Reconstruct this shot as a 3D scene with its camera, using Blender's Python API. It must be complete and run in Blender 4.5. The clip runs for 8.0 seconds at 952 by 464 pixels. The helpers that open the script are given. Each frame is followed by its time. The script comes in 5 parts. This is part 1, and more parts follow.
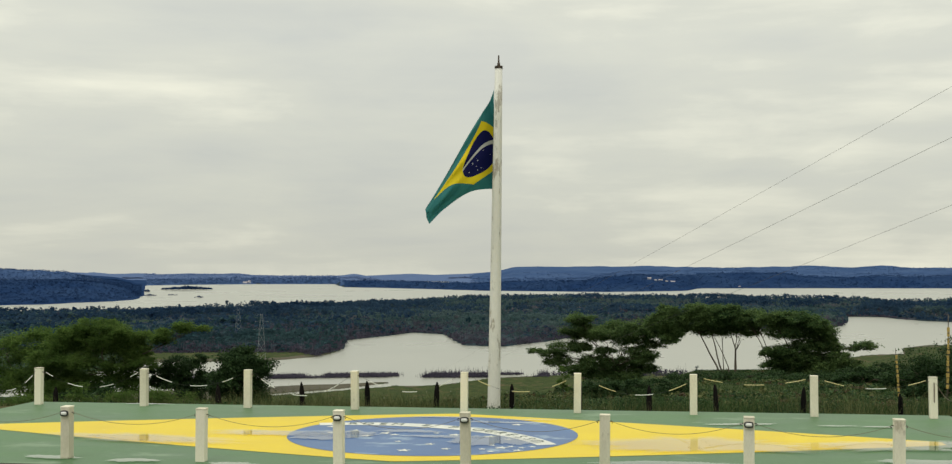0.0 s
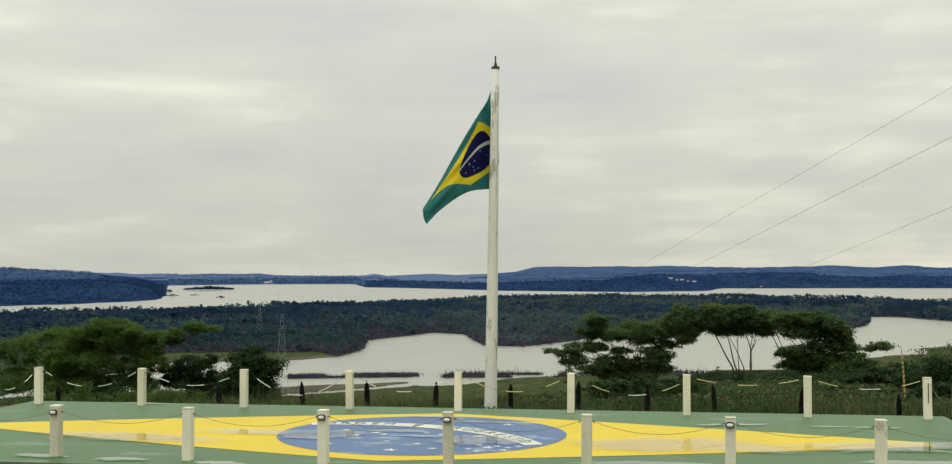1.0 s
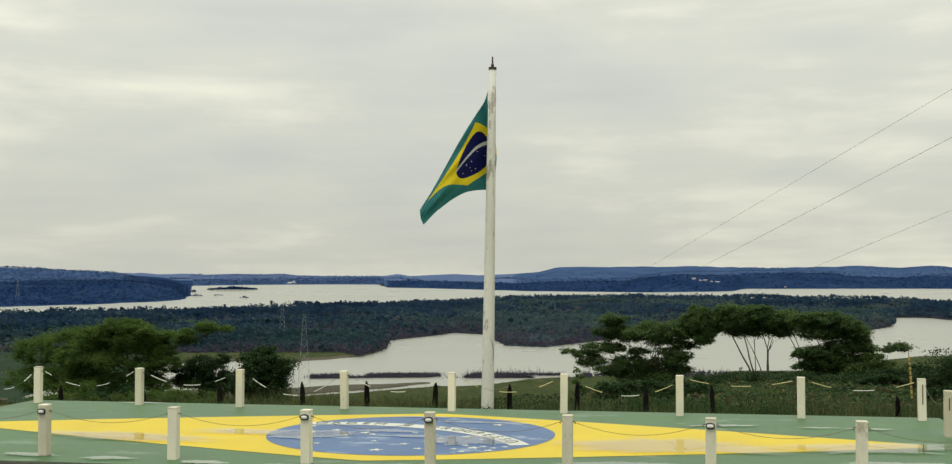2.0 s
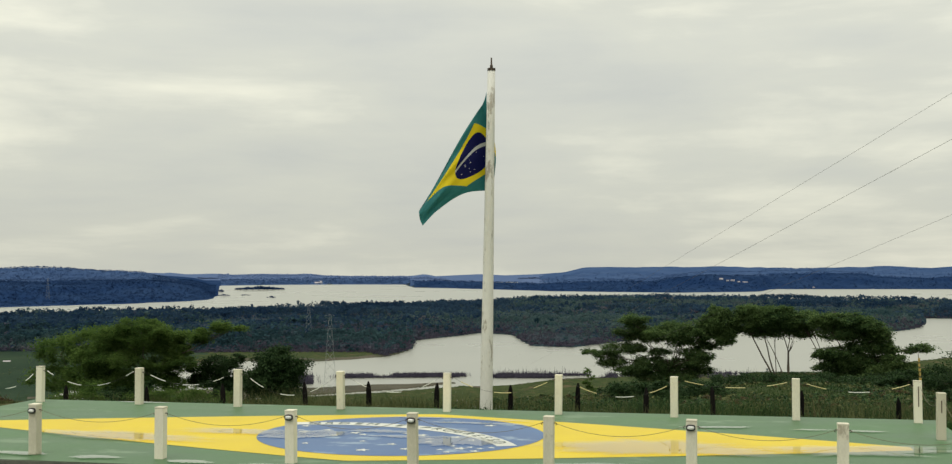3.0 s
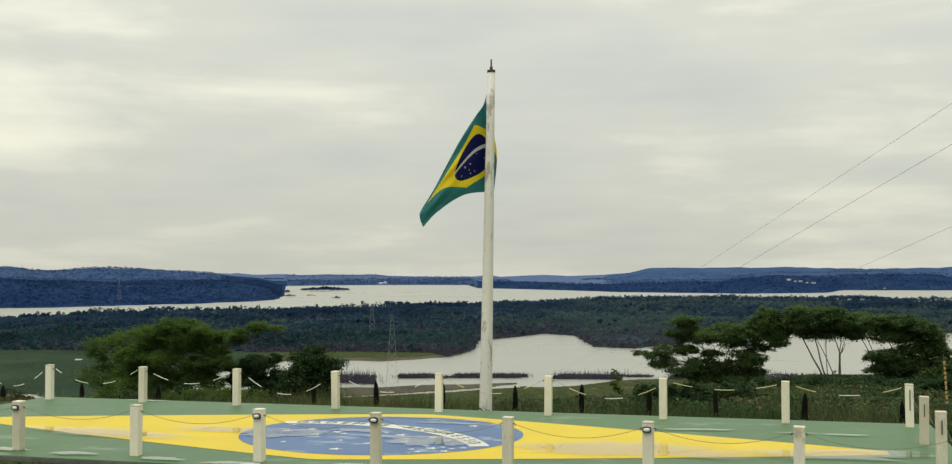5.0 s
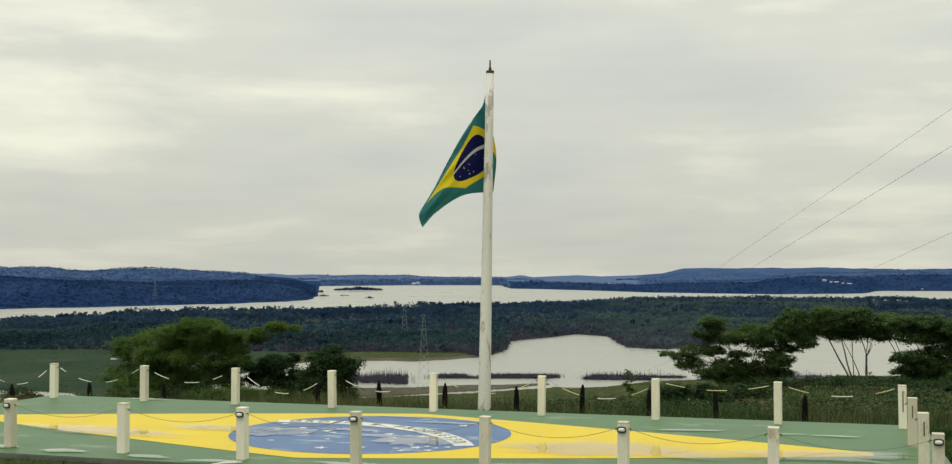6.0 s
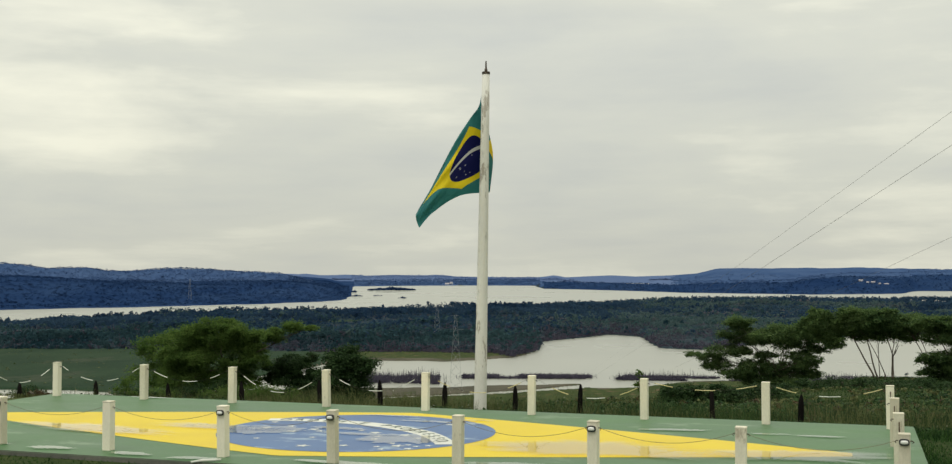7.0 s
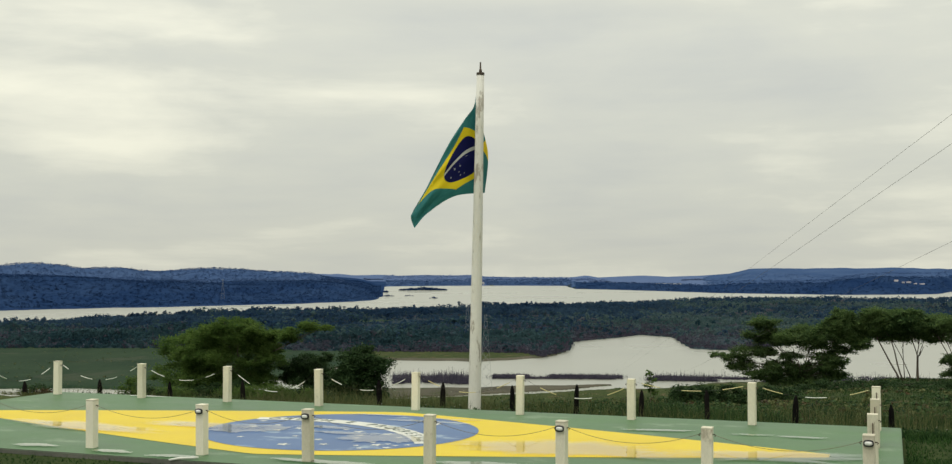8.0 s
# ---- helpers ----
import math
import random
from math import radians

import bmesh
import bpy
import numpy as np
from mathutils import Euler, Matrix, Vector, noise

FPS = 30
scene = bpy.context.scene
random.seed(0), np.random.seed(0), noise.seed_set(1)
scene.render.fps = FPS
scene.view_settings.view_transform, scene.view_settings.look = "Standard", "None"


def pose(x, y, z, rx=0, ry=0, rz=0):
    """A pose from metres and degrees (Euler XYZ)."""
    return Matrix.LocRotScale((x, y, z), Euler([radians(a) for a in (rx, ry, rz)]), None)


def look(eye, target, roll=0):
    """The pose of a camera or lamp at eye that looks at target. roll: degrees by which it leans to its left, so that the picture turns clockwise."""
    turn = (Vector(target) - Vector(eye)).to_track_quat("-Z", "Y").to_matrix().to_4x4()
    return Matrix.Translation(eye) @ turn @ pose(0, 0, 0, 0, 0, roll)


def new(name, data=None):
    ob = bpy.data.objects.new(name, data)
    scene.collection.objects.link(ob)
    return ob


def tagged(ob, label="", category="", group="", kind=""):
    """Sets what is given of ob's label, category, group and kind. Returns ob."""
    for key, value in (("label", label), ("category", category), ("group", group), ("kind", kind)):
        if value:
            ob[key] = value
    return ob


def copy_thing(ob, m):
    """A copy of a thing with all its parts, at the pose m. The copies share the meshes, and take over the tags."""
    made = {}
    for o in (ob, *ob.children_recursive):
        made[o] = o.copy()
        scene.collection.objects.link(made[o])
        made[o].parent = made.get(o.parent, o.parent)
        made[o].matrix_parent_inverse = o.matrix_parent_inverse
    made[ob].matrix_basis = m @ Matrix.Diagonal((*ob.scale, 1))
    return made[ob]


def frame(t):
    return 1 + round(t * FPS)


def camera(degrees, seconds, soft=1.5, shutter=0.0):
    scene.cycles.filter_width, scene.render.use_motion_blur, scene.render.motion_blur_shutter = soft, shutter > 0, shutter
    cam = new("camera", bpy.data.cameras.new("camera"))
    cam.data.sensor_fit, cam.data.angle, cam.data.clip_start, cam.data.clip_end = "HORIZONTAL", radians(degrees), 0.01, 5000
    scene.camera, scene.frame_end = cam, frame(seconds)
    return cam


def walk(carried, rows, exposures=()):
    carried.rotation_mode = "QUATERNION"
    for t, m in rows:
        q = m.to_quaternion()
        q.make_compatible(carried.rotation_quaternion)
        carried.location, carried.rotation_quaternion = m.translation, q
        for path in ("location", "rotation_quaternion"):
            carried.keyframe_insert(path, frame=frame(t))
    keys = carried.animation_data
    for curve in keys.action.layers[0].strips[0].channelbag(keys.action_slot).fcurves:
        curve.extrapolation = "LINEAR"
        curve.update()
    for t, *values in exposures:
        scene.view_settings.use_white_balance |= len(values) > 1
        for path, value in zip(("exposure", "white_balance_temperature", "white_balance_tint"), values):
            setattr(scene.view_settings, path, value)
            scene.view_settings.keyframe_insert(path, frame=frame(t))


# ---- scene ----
cam = camera(46.1, 8.0, soft=1.28)
# seconds, eye x y z, heading to the left, pitch, roll
ROWS = [
    (0.0, 3.156, -19.646, 2.584, 8.469, 1.689, -0.071),
    (0.5, 3.403, -19.615, 2.585, 9.029, 1.691, -0.077),
    (1.0, 3.638, -19.619, 2.587, 9.533, 1.693, -0.105),
    (1.5, 3.895, -19.595, 2.587, 10.094, 1.701, -0.111),
    (3.0, 4.706, -19.479, 2.602, 12.048, 1.718, -0.081),
    (3.5, 5.013, -19.438, 2.606, 12.800, 1.714, -0.084),
    (4.0, 5.303, -19.397, 2.610, 13.534, 1.723, -0.086),
    (4.5, 5.633, -19.339, 2.610, 14.400, 1.739, -0.088),
    (6.0, 6.677, -19.133, 2.606, 17.022, 1.773, -0.055),
    (6.5, 6.998, -19.094, 2.600, 17.751, 1.783, -0.097),
    (7.0, 7.434, -19.015, 2.603, 18.721, 1.786, -0.092),
    (7.5, 7.807, -18.911, 2.612, 19.538, 1.783, -0.082),
    (8.0, 8.176, -18.833, 2.604, 20.339, 1.795, -0.086),
]
walk(cam, [(t, pose(x, y, z, 0, 0, yaw) @ pose(0, 0, 0, 90 + pitch) @ pose(0, 0, 0, 0, 0, roll)) for t, x, y, z, yaw, pitch, roll in ROWS],
     exposures=[(0.0, 0.0), (8.0, 0.0)])

# ---- world and sun ----
SUN_AZIMUTH, SUN_HEIGHT = 205.0, 62.0
world = bpy.data.worlds.new("overcast_sky")
scene.world = world
world.use_nodes = True
wn, wl = world.node_tree.nodes, world.node_tree.links
wn.clear()
sky = wn.new("ShaderNodeTexSky")
sky.sky_type, sky.sun_disc = "NISHITA", False
sky.sun_elevation, sky.sun_rotation = radians(SUN_HEIGHT), radians(SUN_AZIMUTH)
sky_light = wn.new("ShaderNodeBackground")
sky_light.inputs["Strength"].default_value = 0.09
wl.new(sky.outputs["Color"], sky_light.inputs["Color"])
coord = wn.new("ShaderNodeTexCoord")
split = wn.new("ShaderNodeSeparateXYZ")
wl.new(coord.outputs["Generated"], split.inputs[0])


def wmath(op, a, b=None):
    n = wn.new("ShaderNodeMath")
    n.operation = op
    for k, v in enumerate((a, b)):
        if v is None:
            continue
        if isinstance(v, (int, float)):
            n.inputs[k].default_value = v
        else:
            wl.new(v, n.inputs[k])
    return n.outputs[0]


height = wmath("MAXIMUM", split.outputs[2], 0.0)
reach = wmath("ADD", height, 0.11)
flat = wn.new("ShaderNodeCombineXYZ")
wl.new(wmath("DIVIDE", split.outputs[0], reach), flat.inputs[0])
wl.new(wmath("DIVIDE", split.outputs[1], reach), flat.inputs[1])


def cloud_noise(scale, detail, rough, offset):
    shift = wn.new("ShaderNodeVectorMath")
    shift.operation = "ADD"
    wl.new(flat.outputs[0], shift.inputs[0])
    shift.inputs[1].default_value = offset
    n = wn.new("ShaderNodeTexNoise")
    n.inputs["Scale"].default_value, n.inputs["Detail"].default_value, n.inputs["Roughness"].default_value = scale, detail, rough
    wl.new(shift.outputs[0], n.inputs["Vector"])
    return n.outputs["Fac"]


broad = cloud_noise(0.30, 3.0, 0.5, (3.1, 1.7, 0.0))
fine = cloud_noise(0.95, 8.0, 0.6, (8.3, 4.4, 2.0))
squash = wn.new("ShaderNodeMapping")
squash.inputs["Scale"].default_value = (1.0, 1.0, 3.4)
wl.new(coord.outputs["Generated"], squash.inputs[0])
puff = wn.new("ShaderNodeTexNoise")
puff.inputs["Scale"].default_value, puff.inputs["Detail"].default_value, puff.inputs["Roughness"].default_value, puff.inputs["Distortion"].default_value = 4.6, 8.0, 0.52, 0.35
wl.new(squash.outputs[0], puff.inputs["Vector"])
level = wn.new("ShaderNodeMapping")
level.inputs["Scale"].default_value, level.inputs["Location"].default_value = (1.0, 1.0, 9.0), (0.7, 0.2, 0.4)
wl.new(coord.outputs["Generated"], level.inputs[0])
streak = wn.new("ShaderNodeTexNoise")
streak.inputs["Scale"].default_value, streak.inputs["Detail"].default_value, streak.inputs["Roughness"].default_value = 3.0, 6.0, 0.5
wl.new(level.outputs[0], streak.inputs["Vector"])
mixed = wmath("ADD", wmath("MULTIPLY", broad, 0.28), wmath("ADD", wmath("MULTIPLY", fine, 0.16), wmath("ADD", wmath("MULTIPLY", puff.outputs["Fac"], 0.32), wmath("MULTIPLY", streak.outputs["Fac"], 0.24))))
ramp = wn.new("ShaderNodeValToRGB")
ramp.color_ramp.elements[0].position, ramp.color_ramp.elements[0].color = 0.39, (0.607, 0.624, 0.572, 1)
ramp.color_ramp.elements[1].position, ramp.color_ramp.elements[1].color = 0.61, (0.948, 0.935, 0.77, 1)
mid = ramp.color_ramp.elements.new(0.5)
mid.color = (0.691, 0.70, 0.608, 1)
wl.new(mixed, ramp.inputs[0])
cloud_light = wn.new("ShaderNodeBackground")
wl.new(wmath("ADD", wmath("MULTIPLY", wmath("MAXIMUM", wmath("SUBTRACT", height, 0.3), 0.0), 1.05), wmath("ADD", wmath("MULTIPLY", wmath("MINIMUM", height, 0.2), 1.0), 0.868)), cloud_light.inputs["Strength"])
wl.new(ramp.outputs[0], cloud_light.inputs["Color"])
blend = wn.new("ShaderNodeMixShader")
blend.inputs[0].default_value = 0.95
wl.new(sky_light.outputs[0], blend.inputs[1])
wl.new(cloud_light.outputs[0], blend.inputs[2])
out = wn.new("ShaderNodeOutputWorld")
wl.new(blend.outputs[0], out.inputs[0])

sun_data = bpy.data.lights.new("sun", "SUN")
sun_data.energy, sun_data.angle, sun_data.color = 1.0, radians(25), (1.0, 0.99, 0.95)
sun = new("sun", sun_data)
az, el = radians(SUN_AZIMUTH), radians(SUN_HEIGHT)
sun.matrix_world = look((60 * math.sin(az) * math.cos(el), 60 * math.cos(az) * math.cos(el), 60 * math.sin(el)), (0, 0, 0))


# ---- materials ----
def surface(name, dark, light, scale=2.0, rough=0.7, fine_scale=40.0, bump=0.2, spot=None, spot_scale=1.0, spot_share=0.35, metal=0.0, island=0.0, vary=0.0, stretch=(1, 1, 1), specular=0.5, gloss_vary=0.1, thin=0.0, bump_depth=0.01, span=0.2):
    """A two-scale surface: broad change between two colours, fine grain, spots of a third colour, relief."""
    m = bpy.data.materials.new(name)
    m.use_nodes = True
    nodes, links = m.node_tree.nodes, m.node_tree.links
    bsdf = nodes["Principled BSDF"]
    place = nodes.new("ShaderNodeTexCoord")
    mapping = nodes.new("ShaderNodeMapping")
    mapping.inputs["Scale"].default_value = stretch
    links.new(place.outputs["Object"], mapping.inputs[0])
    if vary:
        info = nodes.new("ShaderNodeObjectInfo")
        mul = nodes.new("ShaderNodeMath")
        mul.operation = "MULTIPLY"
        mul.inputs[1].default_value = 37.0
        links.new(info.outputs["Random"], mul.inputs[0])
        links.new(mul.outputs[0], mapping.inputs["Location"])

    def tex(s, detail, r):
        n = nodes.new("ShaderNodeTexNoise")
        n.inputs["Scale"].default_value, n.inputs["Detail"].default_value, n.inputs["Roughness"].default_value = s, detail, r
        links.new(mapping.outputs[0], n.inputs["Vector"])
        return n.outputs["Fac"]

    def calc(op, a, b):
        n = nodes.new("ShaderNodeMath")
        n.operation, n.use_clamp = op, False
        for k, v in enumerate((a, b)):
            if isinstance(v, (int, float)):
                n.inputs[k].default_value = v
            else:
                links.new(v, n.inputs[k])
        return n.outputs[0]

    def ramp_of(fac, a, b, lo, hi):
        r = nodes.new("ShaderNodeValToRGB")
        r.color_ramp.elements[0].position, r.color_ramp.elements[0].color = lo, (*a, 1)
        r.color_ramp.elements[1].position, r.color_ramp.elements[1].color = hi, (*b, 1)
        links.new(fac, r.inputs[0])
        return r.outputs[0]

    broad, grain = tex(scale, 4.0, 0.55), tex(fine_scale, 5.0, 0.65)
    fac = calc("ADD", calc("MULTIPLY", broad, 0.6), calc("MULTIPLY", grain, 0.4))
    if island:
        geo = nodes.new("ShaderNodeNewGeometry")
        fac = calc("ADD", fac, calc("MULTIPLY", calc("SUBTRACT", geo.outputs["Random Per Island"], 0.5), island))
    if vary:
        fac = calc("ADD", fac, calc("MULTIPLY", calc("SUBTRACT", info.outputs["Random"], 0.5), vary))
    colour = ramp_of(fac, dark, light, 0.5 - span, 0.5 + span)
    if spot:
        blot = tex(spot_scale, 6.0, 0.7)
        mask = ramp_of(blot, (0, 0, 0), (1, 1, 1), 0.70 - 0.3 * spot_share, 0.76 - 0.3 * spot_share)
        mix = nodes.new("ShaderNodeMix")
        mix.data_type = "RGBA"
        links.new(mask, mix.inputs["Factor"])
        links.new(colour, mix.inputs["A"])
        mix.inputs["B"].default_value = (*spot, 1)
        colour = mix.outputs["Result"]
    links.new(colour, bsdf.inputs["Base Color"])
    links.new(calc("ADD", calc("MULTIPLY", calc("SUBTRACT", broad, 0.5), gloss_vary * 2), rough), bsdf.inputs["Roughness"])
    bsdf.inputs["Metallic"].default_value = metal
    bsdf.inputs["Specular IOR Level"].default_value = specular
    if bump:
        b = nodes.new("ShaderNodeBump")
        b.inputs["Strength"].default_value, b.inputs["Distance"].default_value = bump, bump_depth
        links.new(grain, b.inputs["Height"])
        links.new(b.outputs[0], bsdf.inputs["Normal"])
    if thin:
        glow = nodes.new("ShaderNodeBsdfTranslucent")
        links.new(colour, glow.inputs[0])
        mixs = nodes.new("ShaderNodeMixShader")
        mixs.inputs[0].default_value = thin
        links.new(bsdf.outputs[0], mixs.inputs[1])
        links.new(glow.outputs[0], mixs.inputs[2])
        links.new(mixs.outputs[0], nodes["Material Output"].inputs["Surface"])
    return m


def water_film(name, rough, ior=1.33, ragged=1.6):
    """A thin clear film of water: what lies below shows through, the sky mirrors in it."""
    m = bpy.data.materials.new(name)
    m.use_nodes = True
    nodes, links = m.node_tree.nodes, m.node_tree.links
    nodes.clear()
    fres, clear, gloss = nodes.new("ShaderNodeFresnel"), nodes.new("ShaderNodeBsdfTransparent"), nodes.new("ShaderNodeBsdfGlossy")
    fres.inputs["IOR"].default_value = ior
    gloss.inputs["Roughness"].default_value = rough
    gloss.inputs["Color"].default_value = (1, 1, 1, 1)
    # the film thins out towards its rim, and breaks up a little
    depth, broken, place = nodes.new("ShaderNodeAttribute"), nodes.new("ShaderNodeTexNoise"), nodes.new("ShaderNodeTexCoord")
    depth.attribute_name = "depth"
    broken.inputs["Scale"].default_value, broken.inputs["Detail"].default_value = 3.0, 6.0
    links.new(place.outputs["Object"], broken.inputs["Vector"])
    amount = nodes.new("ShaderNodeMath")
    amount.operation = "MULTIPLY_ADD"
    links.new(broken.outputs["Fac"], amount.inputs[0])
    amount.inputs[1].default_value = ragged
    amount.inputs[2].default_value = -0.53 * ragged
    wet = nodes.new("ShaderNodeMath")
    wet.operation, wet.use_clamp = "ADD", True
    links.new(amount.outputs[0], wet.inputs[0])
    links.new(depth.outputs["Fac"], wet.inputs[1])
    share = nodes.new("ShaderNodeMath")
    share.operation = "MULTIPLY"
    links.new(fres.outputs[0], share.inputs[0])
    links.new(wet.outputs[0], share.inputs[1])
    mix, end = nodes.new("ShaderNodeMixShader"), nodes.new("ShaderNodeOutputMaterial")
    links.new(share.outputs[0], mix.inputs[0])
    links.new(clear.outputs[0], mix.inputs[1])
    links.new(gloss.outputs[0], mix.inputs[2])
    links.new(mix.outputs[0], end.inputs[0])
    return m


M = {}
M["green_paint"] = surface("worn_green_floor_paint", (0.042, 0.114, 0.042), (0.088, 0.180, 0.076), 0.8, 0.5, 26, 0.2, spot=(0.132, 0.216, 0.118), spot_scale=1.2, spot_share=0.42, stretch=(0.5, 1, 1), gloss_vary=0.25, span=0.13)
M["yellow_paint"] = surface("worn_yellow_floor_paint", (0.62, 0.45, 0.016), (0.73, 0.565, 0.034), 0.9, 0.55, 60, 0.1, spot=(0.72, 0.61, 0.22), spot_scale=2.0, spot_share=0.15, specular=0.35)
M["blue_paint"] = surface("worn_blue_floor_paint", (0.046, 0.102, 0.25), (0.100, 0.185, 0.355), 0.9, 0.5, 60, 0.1, spot=(0.26, 0.35, 0.46), spot_scale=1.3, spot_share=0.45, stretch=(0.6, 1.3, 1))
M["white_paint"] = surface("worn_white_floor_paint", (0.55, 0.56, 0.50), (0.76, 0.76, 0.70), 3.0, 0.5, 80, 0.1)
M["letter_paint"] = surface("faded_green_letter_paint", (0.06, 0.09, 0.075), (0.16, 0.20, 0.17), 3.0, 0.6, 80, 0.1)
M["slab_edge"] = surface("dirty_concrete_edge", (0.06, 0.065, 0.055), (0.16, 0.16, 0.13), 2.0, 0.85, 30, 0.4)
M["post_paint"] = surface("weathered_white_post_paint", (0.54, 0.50, 0.385), (0.82, 0.77, 0.62), 2.2, 0.75, 50, 0.25, spot=(0.46, 0.41, 0.31), spot_scale=4.0, spot_share=0.32, vary=0.5, stretch=(1, 1, 0.45))
M["pole_paint"] = surface("peeling_white_pole_paint", (0.60, 0.59, 0.52), (0.80, 0.79, 0.72), 1.2, 0.6, 30, 0.2, spot=(0.36, 0.33, 0.27), spot_scale=5.5, spot_share=0.5, stretch=(1, 1, 0.3))
M["chain"] = surface("thin_rusty_chain", (0.13, 0.105, 0.065), (0.24, 0.20, 0.13), 6, 0.7, 60, 0.0)
M["iron"] = surface("dark_rusty_iron", (0.03, 0.028, 0.025), (0.12, 0.08, 0.05), 6, 0.6, 60, 0.2, metal=0.4)
M["rust"] = surface("dark_brown_strip", (0.07, 0.05, 0.035), (0.18, 0.13, 0.09), 8, 0.9, 60, 0.2)
M["black_rubber"] = surface("black_plastic", (0.012, 0.012, 0.012), (0.03, 0.03, 0.03), 6, 0.5, 60, 0.05)
M["lamp_glass"] = surface("frosted_white_glass", (0.72, 0.72, 0.68), (0.82, 0.82, 0.78), 4, 0.25, 60, 0.0)
M["rope_white"] = surface("white_plastic_tube", (0.66, 0.66, 0.60), (0.80, 0.80, 0.74), 6, 0.45, 60, 0.0)
M["rope_yellow"] = surface("yellow_plastic_tube", (0.52, 0.44, 0.17), (0.70, 0.61, 0.32), 6, 0.45, 60, 0.0)
M["marker_yellow"] = surface("weathered_golden_plastic", (0.30, 0.20, 0.05), (0.58, 0.42, 0.10), 9, 0.6, 60, 0.2, spot=(0.12, 0.10, 0.05), spot_scale=14.0, spot_share=0.5)
M["rope_dark"] = surface("dark_thin_rope", (0.02, 0.02, 0.02), (0.05, 0.05, 0.045), 6, 0.8, 60, 0.0)
M["stake"] = surface("charred_wooden_stake", (0.003, 0.003, 0.003), (0.012, 0.010, 0.009), 4, 0.95, 25, 0.6, specular=0.08, vary=0.3, stretch=(1, 1, 0.25))
M["bark"] = surface("grey_brown_bark", (0.05, 0.04, 0.03), (0.15, 0.12, 0.09), 3, 0.9, 20, 0.5, stretch=(1, 1, 0.3))
M["leaf_near"] = surface("green_tree_leaves", (0.052, 0.112, 0.026), (0.142, 0.212, 0.054), 0.6, 0.7, 4, 0.0, island=0.2, thin=0.65, specular=0.08)
M["leaf_dark"] = surface("dark_green_bush_leaves", (0.011, 0.031, 0.011), (0.050, 0.090, 0.032), 0.8, 0.6, 4, 0.0, island=0.35, thin=0.3, specular=0.08)
M["leaf_brown"] = surface("reddish_brown_scrub_leaves", (0.03, 0.022, 0.010), (0.095, 0.062, 0.026), 0.8, 0.6, 4, 0.0, island=0.5, thin=0.3, specular=0.2)
M["leaf_umbrella"] = surface("deep_green_feathery_leaves", (0.036, 0.080, 0.028), (0.142, 0.212, 0.070), 0.35, 0.65, 3, 0.0, island=0.35, thin=0.5, specular=0.12)
M["grass_blade"] = surface("tall_grass_blades", (0.013, 0.038, 0.012), (0.062, 0.104, 0.034), 0.7, 0.75, 3, 0.0, spot=(0.024, 0.044, 0.020), spot_scale=0.5, spot_share=0.5, island=0.4, thin=0.3, specular=0.08, span=0.15)
M["weed_leaf"] = surface("broad_weed_leaves", (0.012, 0.036, 0.014), (0.070, 0.120, 0.044), 0.9, 0.7, 5, 0.0, island=0.5, thin=0.35, specular=0.15, span=0.15)
M["grass_pale"] = surface("weedy_pale_grass_blades", (0.040, 0.060, 0.020), (0.150, 0.160, 0.068), 0.6, 0.7, 3, 0.0, spot=(0.130, 0.100, 0.060), spot_scale=0.35, spot_share=0.4, island=0.5, thin=0.3, specular=0.1, span=0.15)
M["pasture_scrub"] = surface("olive_pasture_tufts", (0.045, 0.066, 0.030), (0.130, 0.140, 0.070), 0.03, 0.9, 0.3, 0.0, island=0.6, thin=0.4, specular=0.1)
M["flower"] = surface("small_white_flowers", (0.45, 0.46, 0.40), (0.66, 0.66, 0.60), 1, 0.8, 4, 0.0, thin=0.3)
M["lawn"] = surface("short_dark_lawn", (0.009, 0.036, 0.008), (0.044, 0.098, 0.023), 0.8, 0.75, 5, 0.0, island=0.6, thin=0.2, specular=0.15)
M["seed"] = surface("pale_seed_heads", (0.16, 0.17, 0.11), (0.30, 0.30, 0.22), 1, 0.8, 4, 0.0, thin=0.3)
M["grass"] = surface("rough_hillside_grass", specular=0.03, dark=(0.020, 0.038, 0.014), light=(0.070, 0.084, 0.032), scale=0.25, rough=0.95, fine_scale=6, bump=0.6, spot=(0.106, 0.084, 0.048), spot_scale=0.13, spot_share=0.45, bump_depth=0.1, span=0.14)
M["earth"] = surface("trodden_reddish_earth", (0.085, 0.062, 0.040), (0.190, 0.140, 0.095), 0.5, 0.95, 6, 0.5, specular=0.03, spot=(0.060, 0.075, 0.030), spot_scale=0.6, spot_share=0.4, bump_depth=0.08, span=0.14)
M["dry_grass"] = surface("dry_yellowish_grass", (0.060, 0.066, 0.024), (0.148, 0.140, 0.058), 0.4, 0.95, 6, 0.5, specular=0.03, spot=(0.044, 0.062, 0.022), spot_scale=0.3, spot_share=0.45, bump_depth=0.08, span=0.14)
M["field"] = surface("wet_valley_pasture", (0.014, 0.032, 0.019), (0.033, 0.056, 0.031), 0.035, 0.95, 0.4, 0.3, specular=0.05, spot=(0.042, 0.056, 0.036), spot_scale=0.03, spot_share=0.38, stretch=(1, 0.6, 1), span=0.14)
M["sand"] = surface("muddy_lake_shore", (0.056, 0.055, 0.042), (0.122, 0.110, 0.082), 0.05, 0.9, 0.5, 0.2, specular=0.05, spot=(0.055, 0.065, 0.034), spot_scale=0.06, spot_share=0.5)
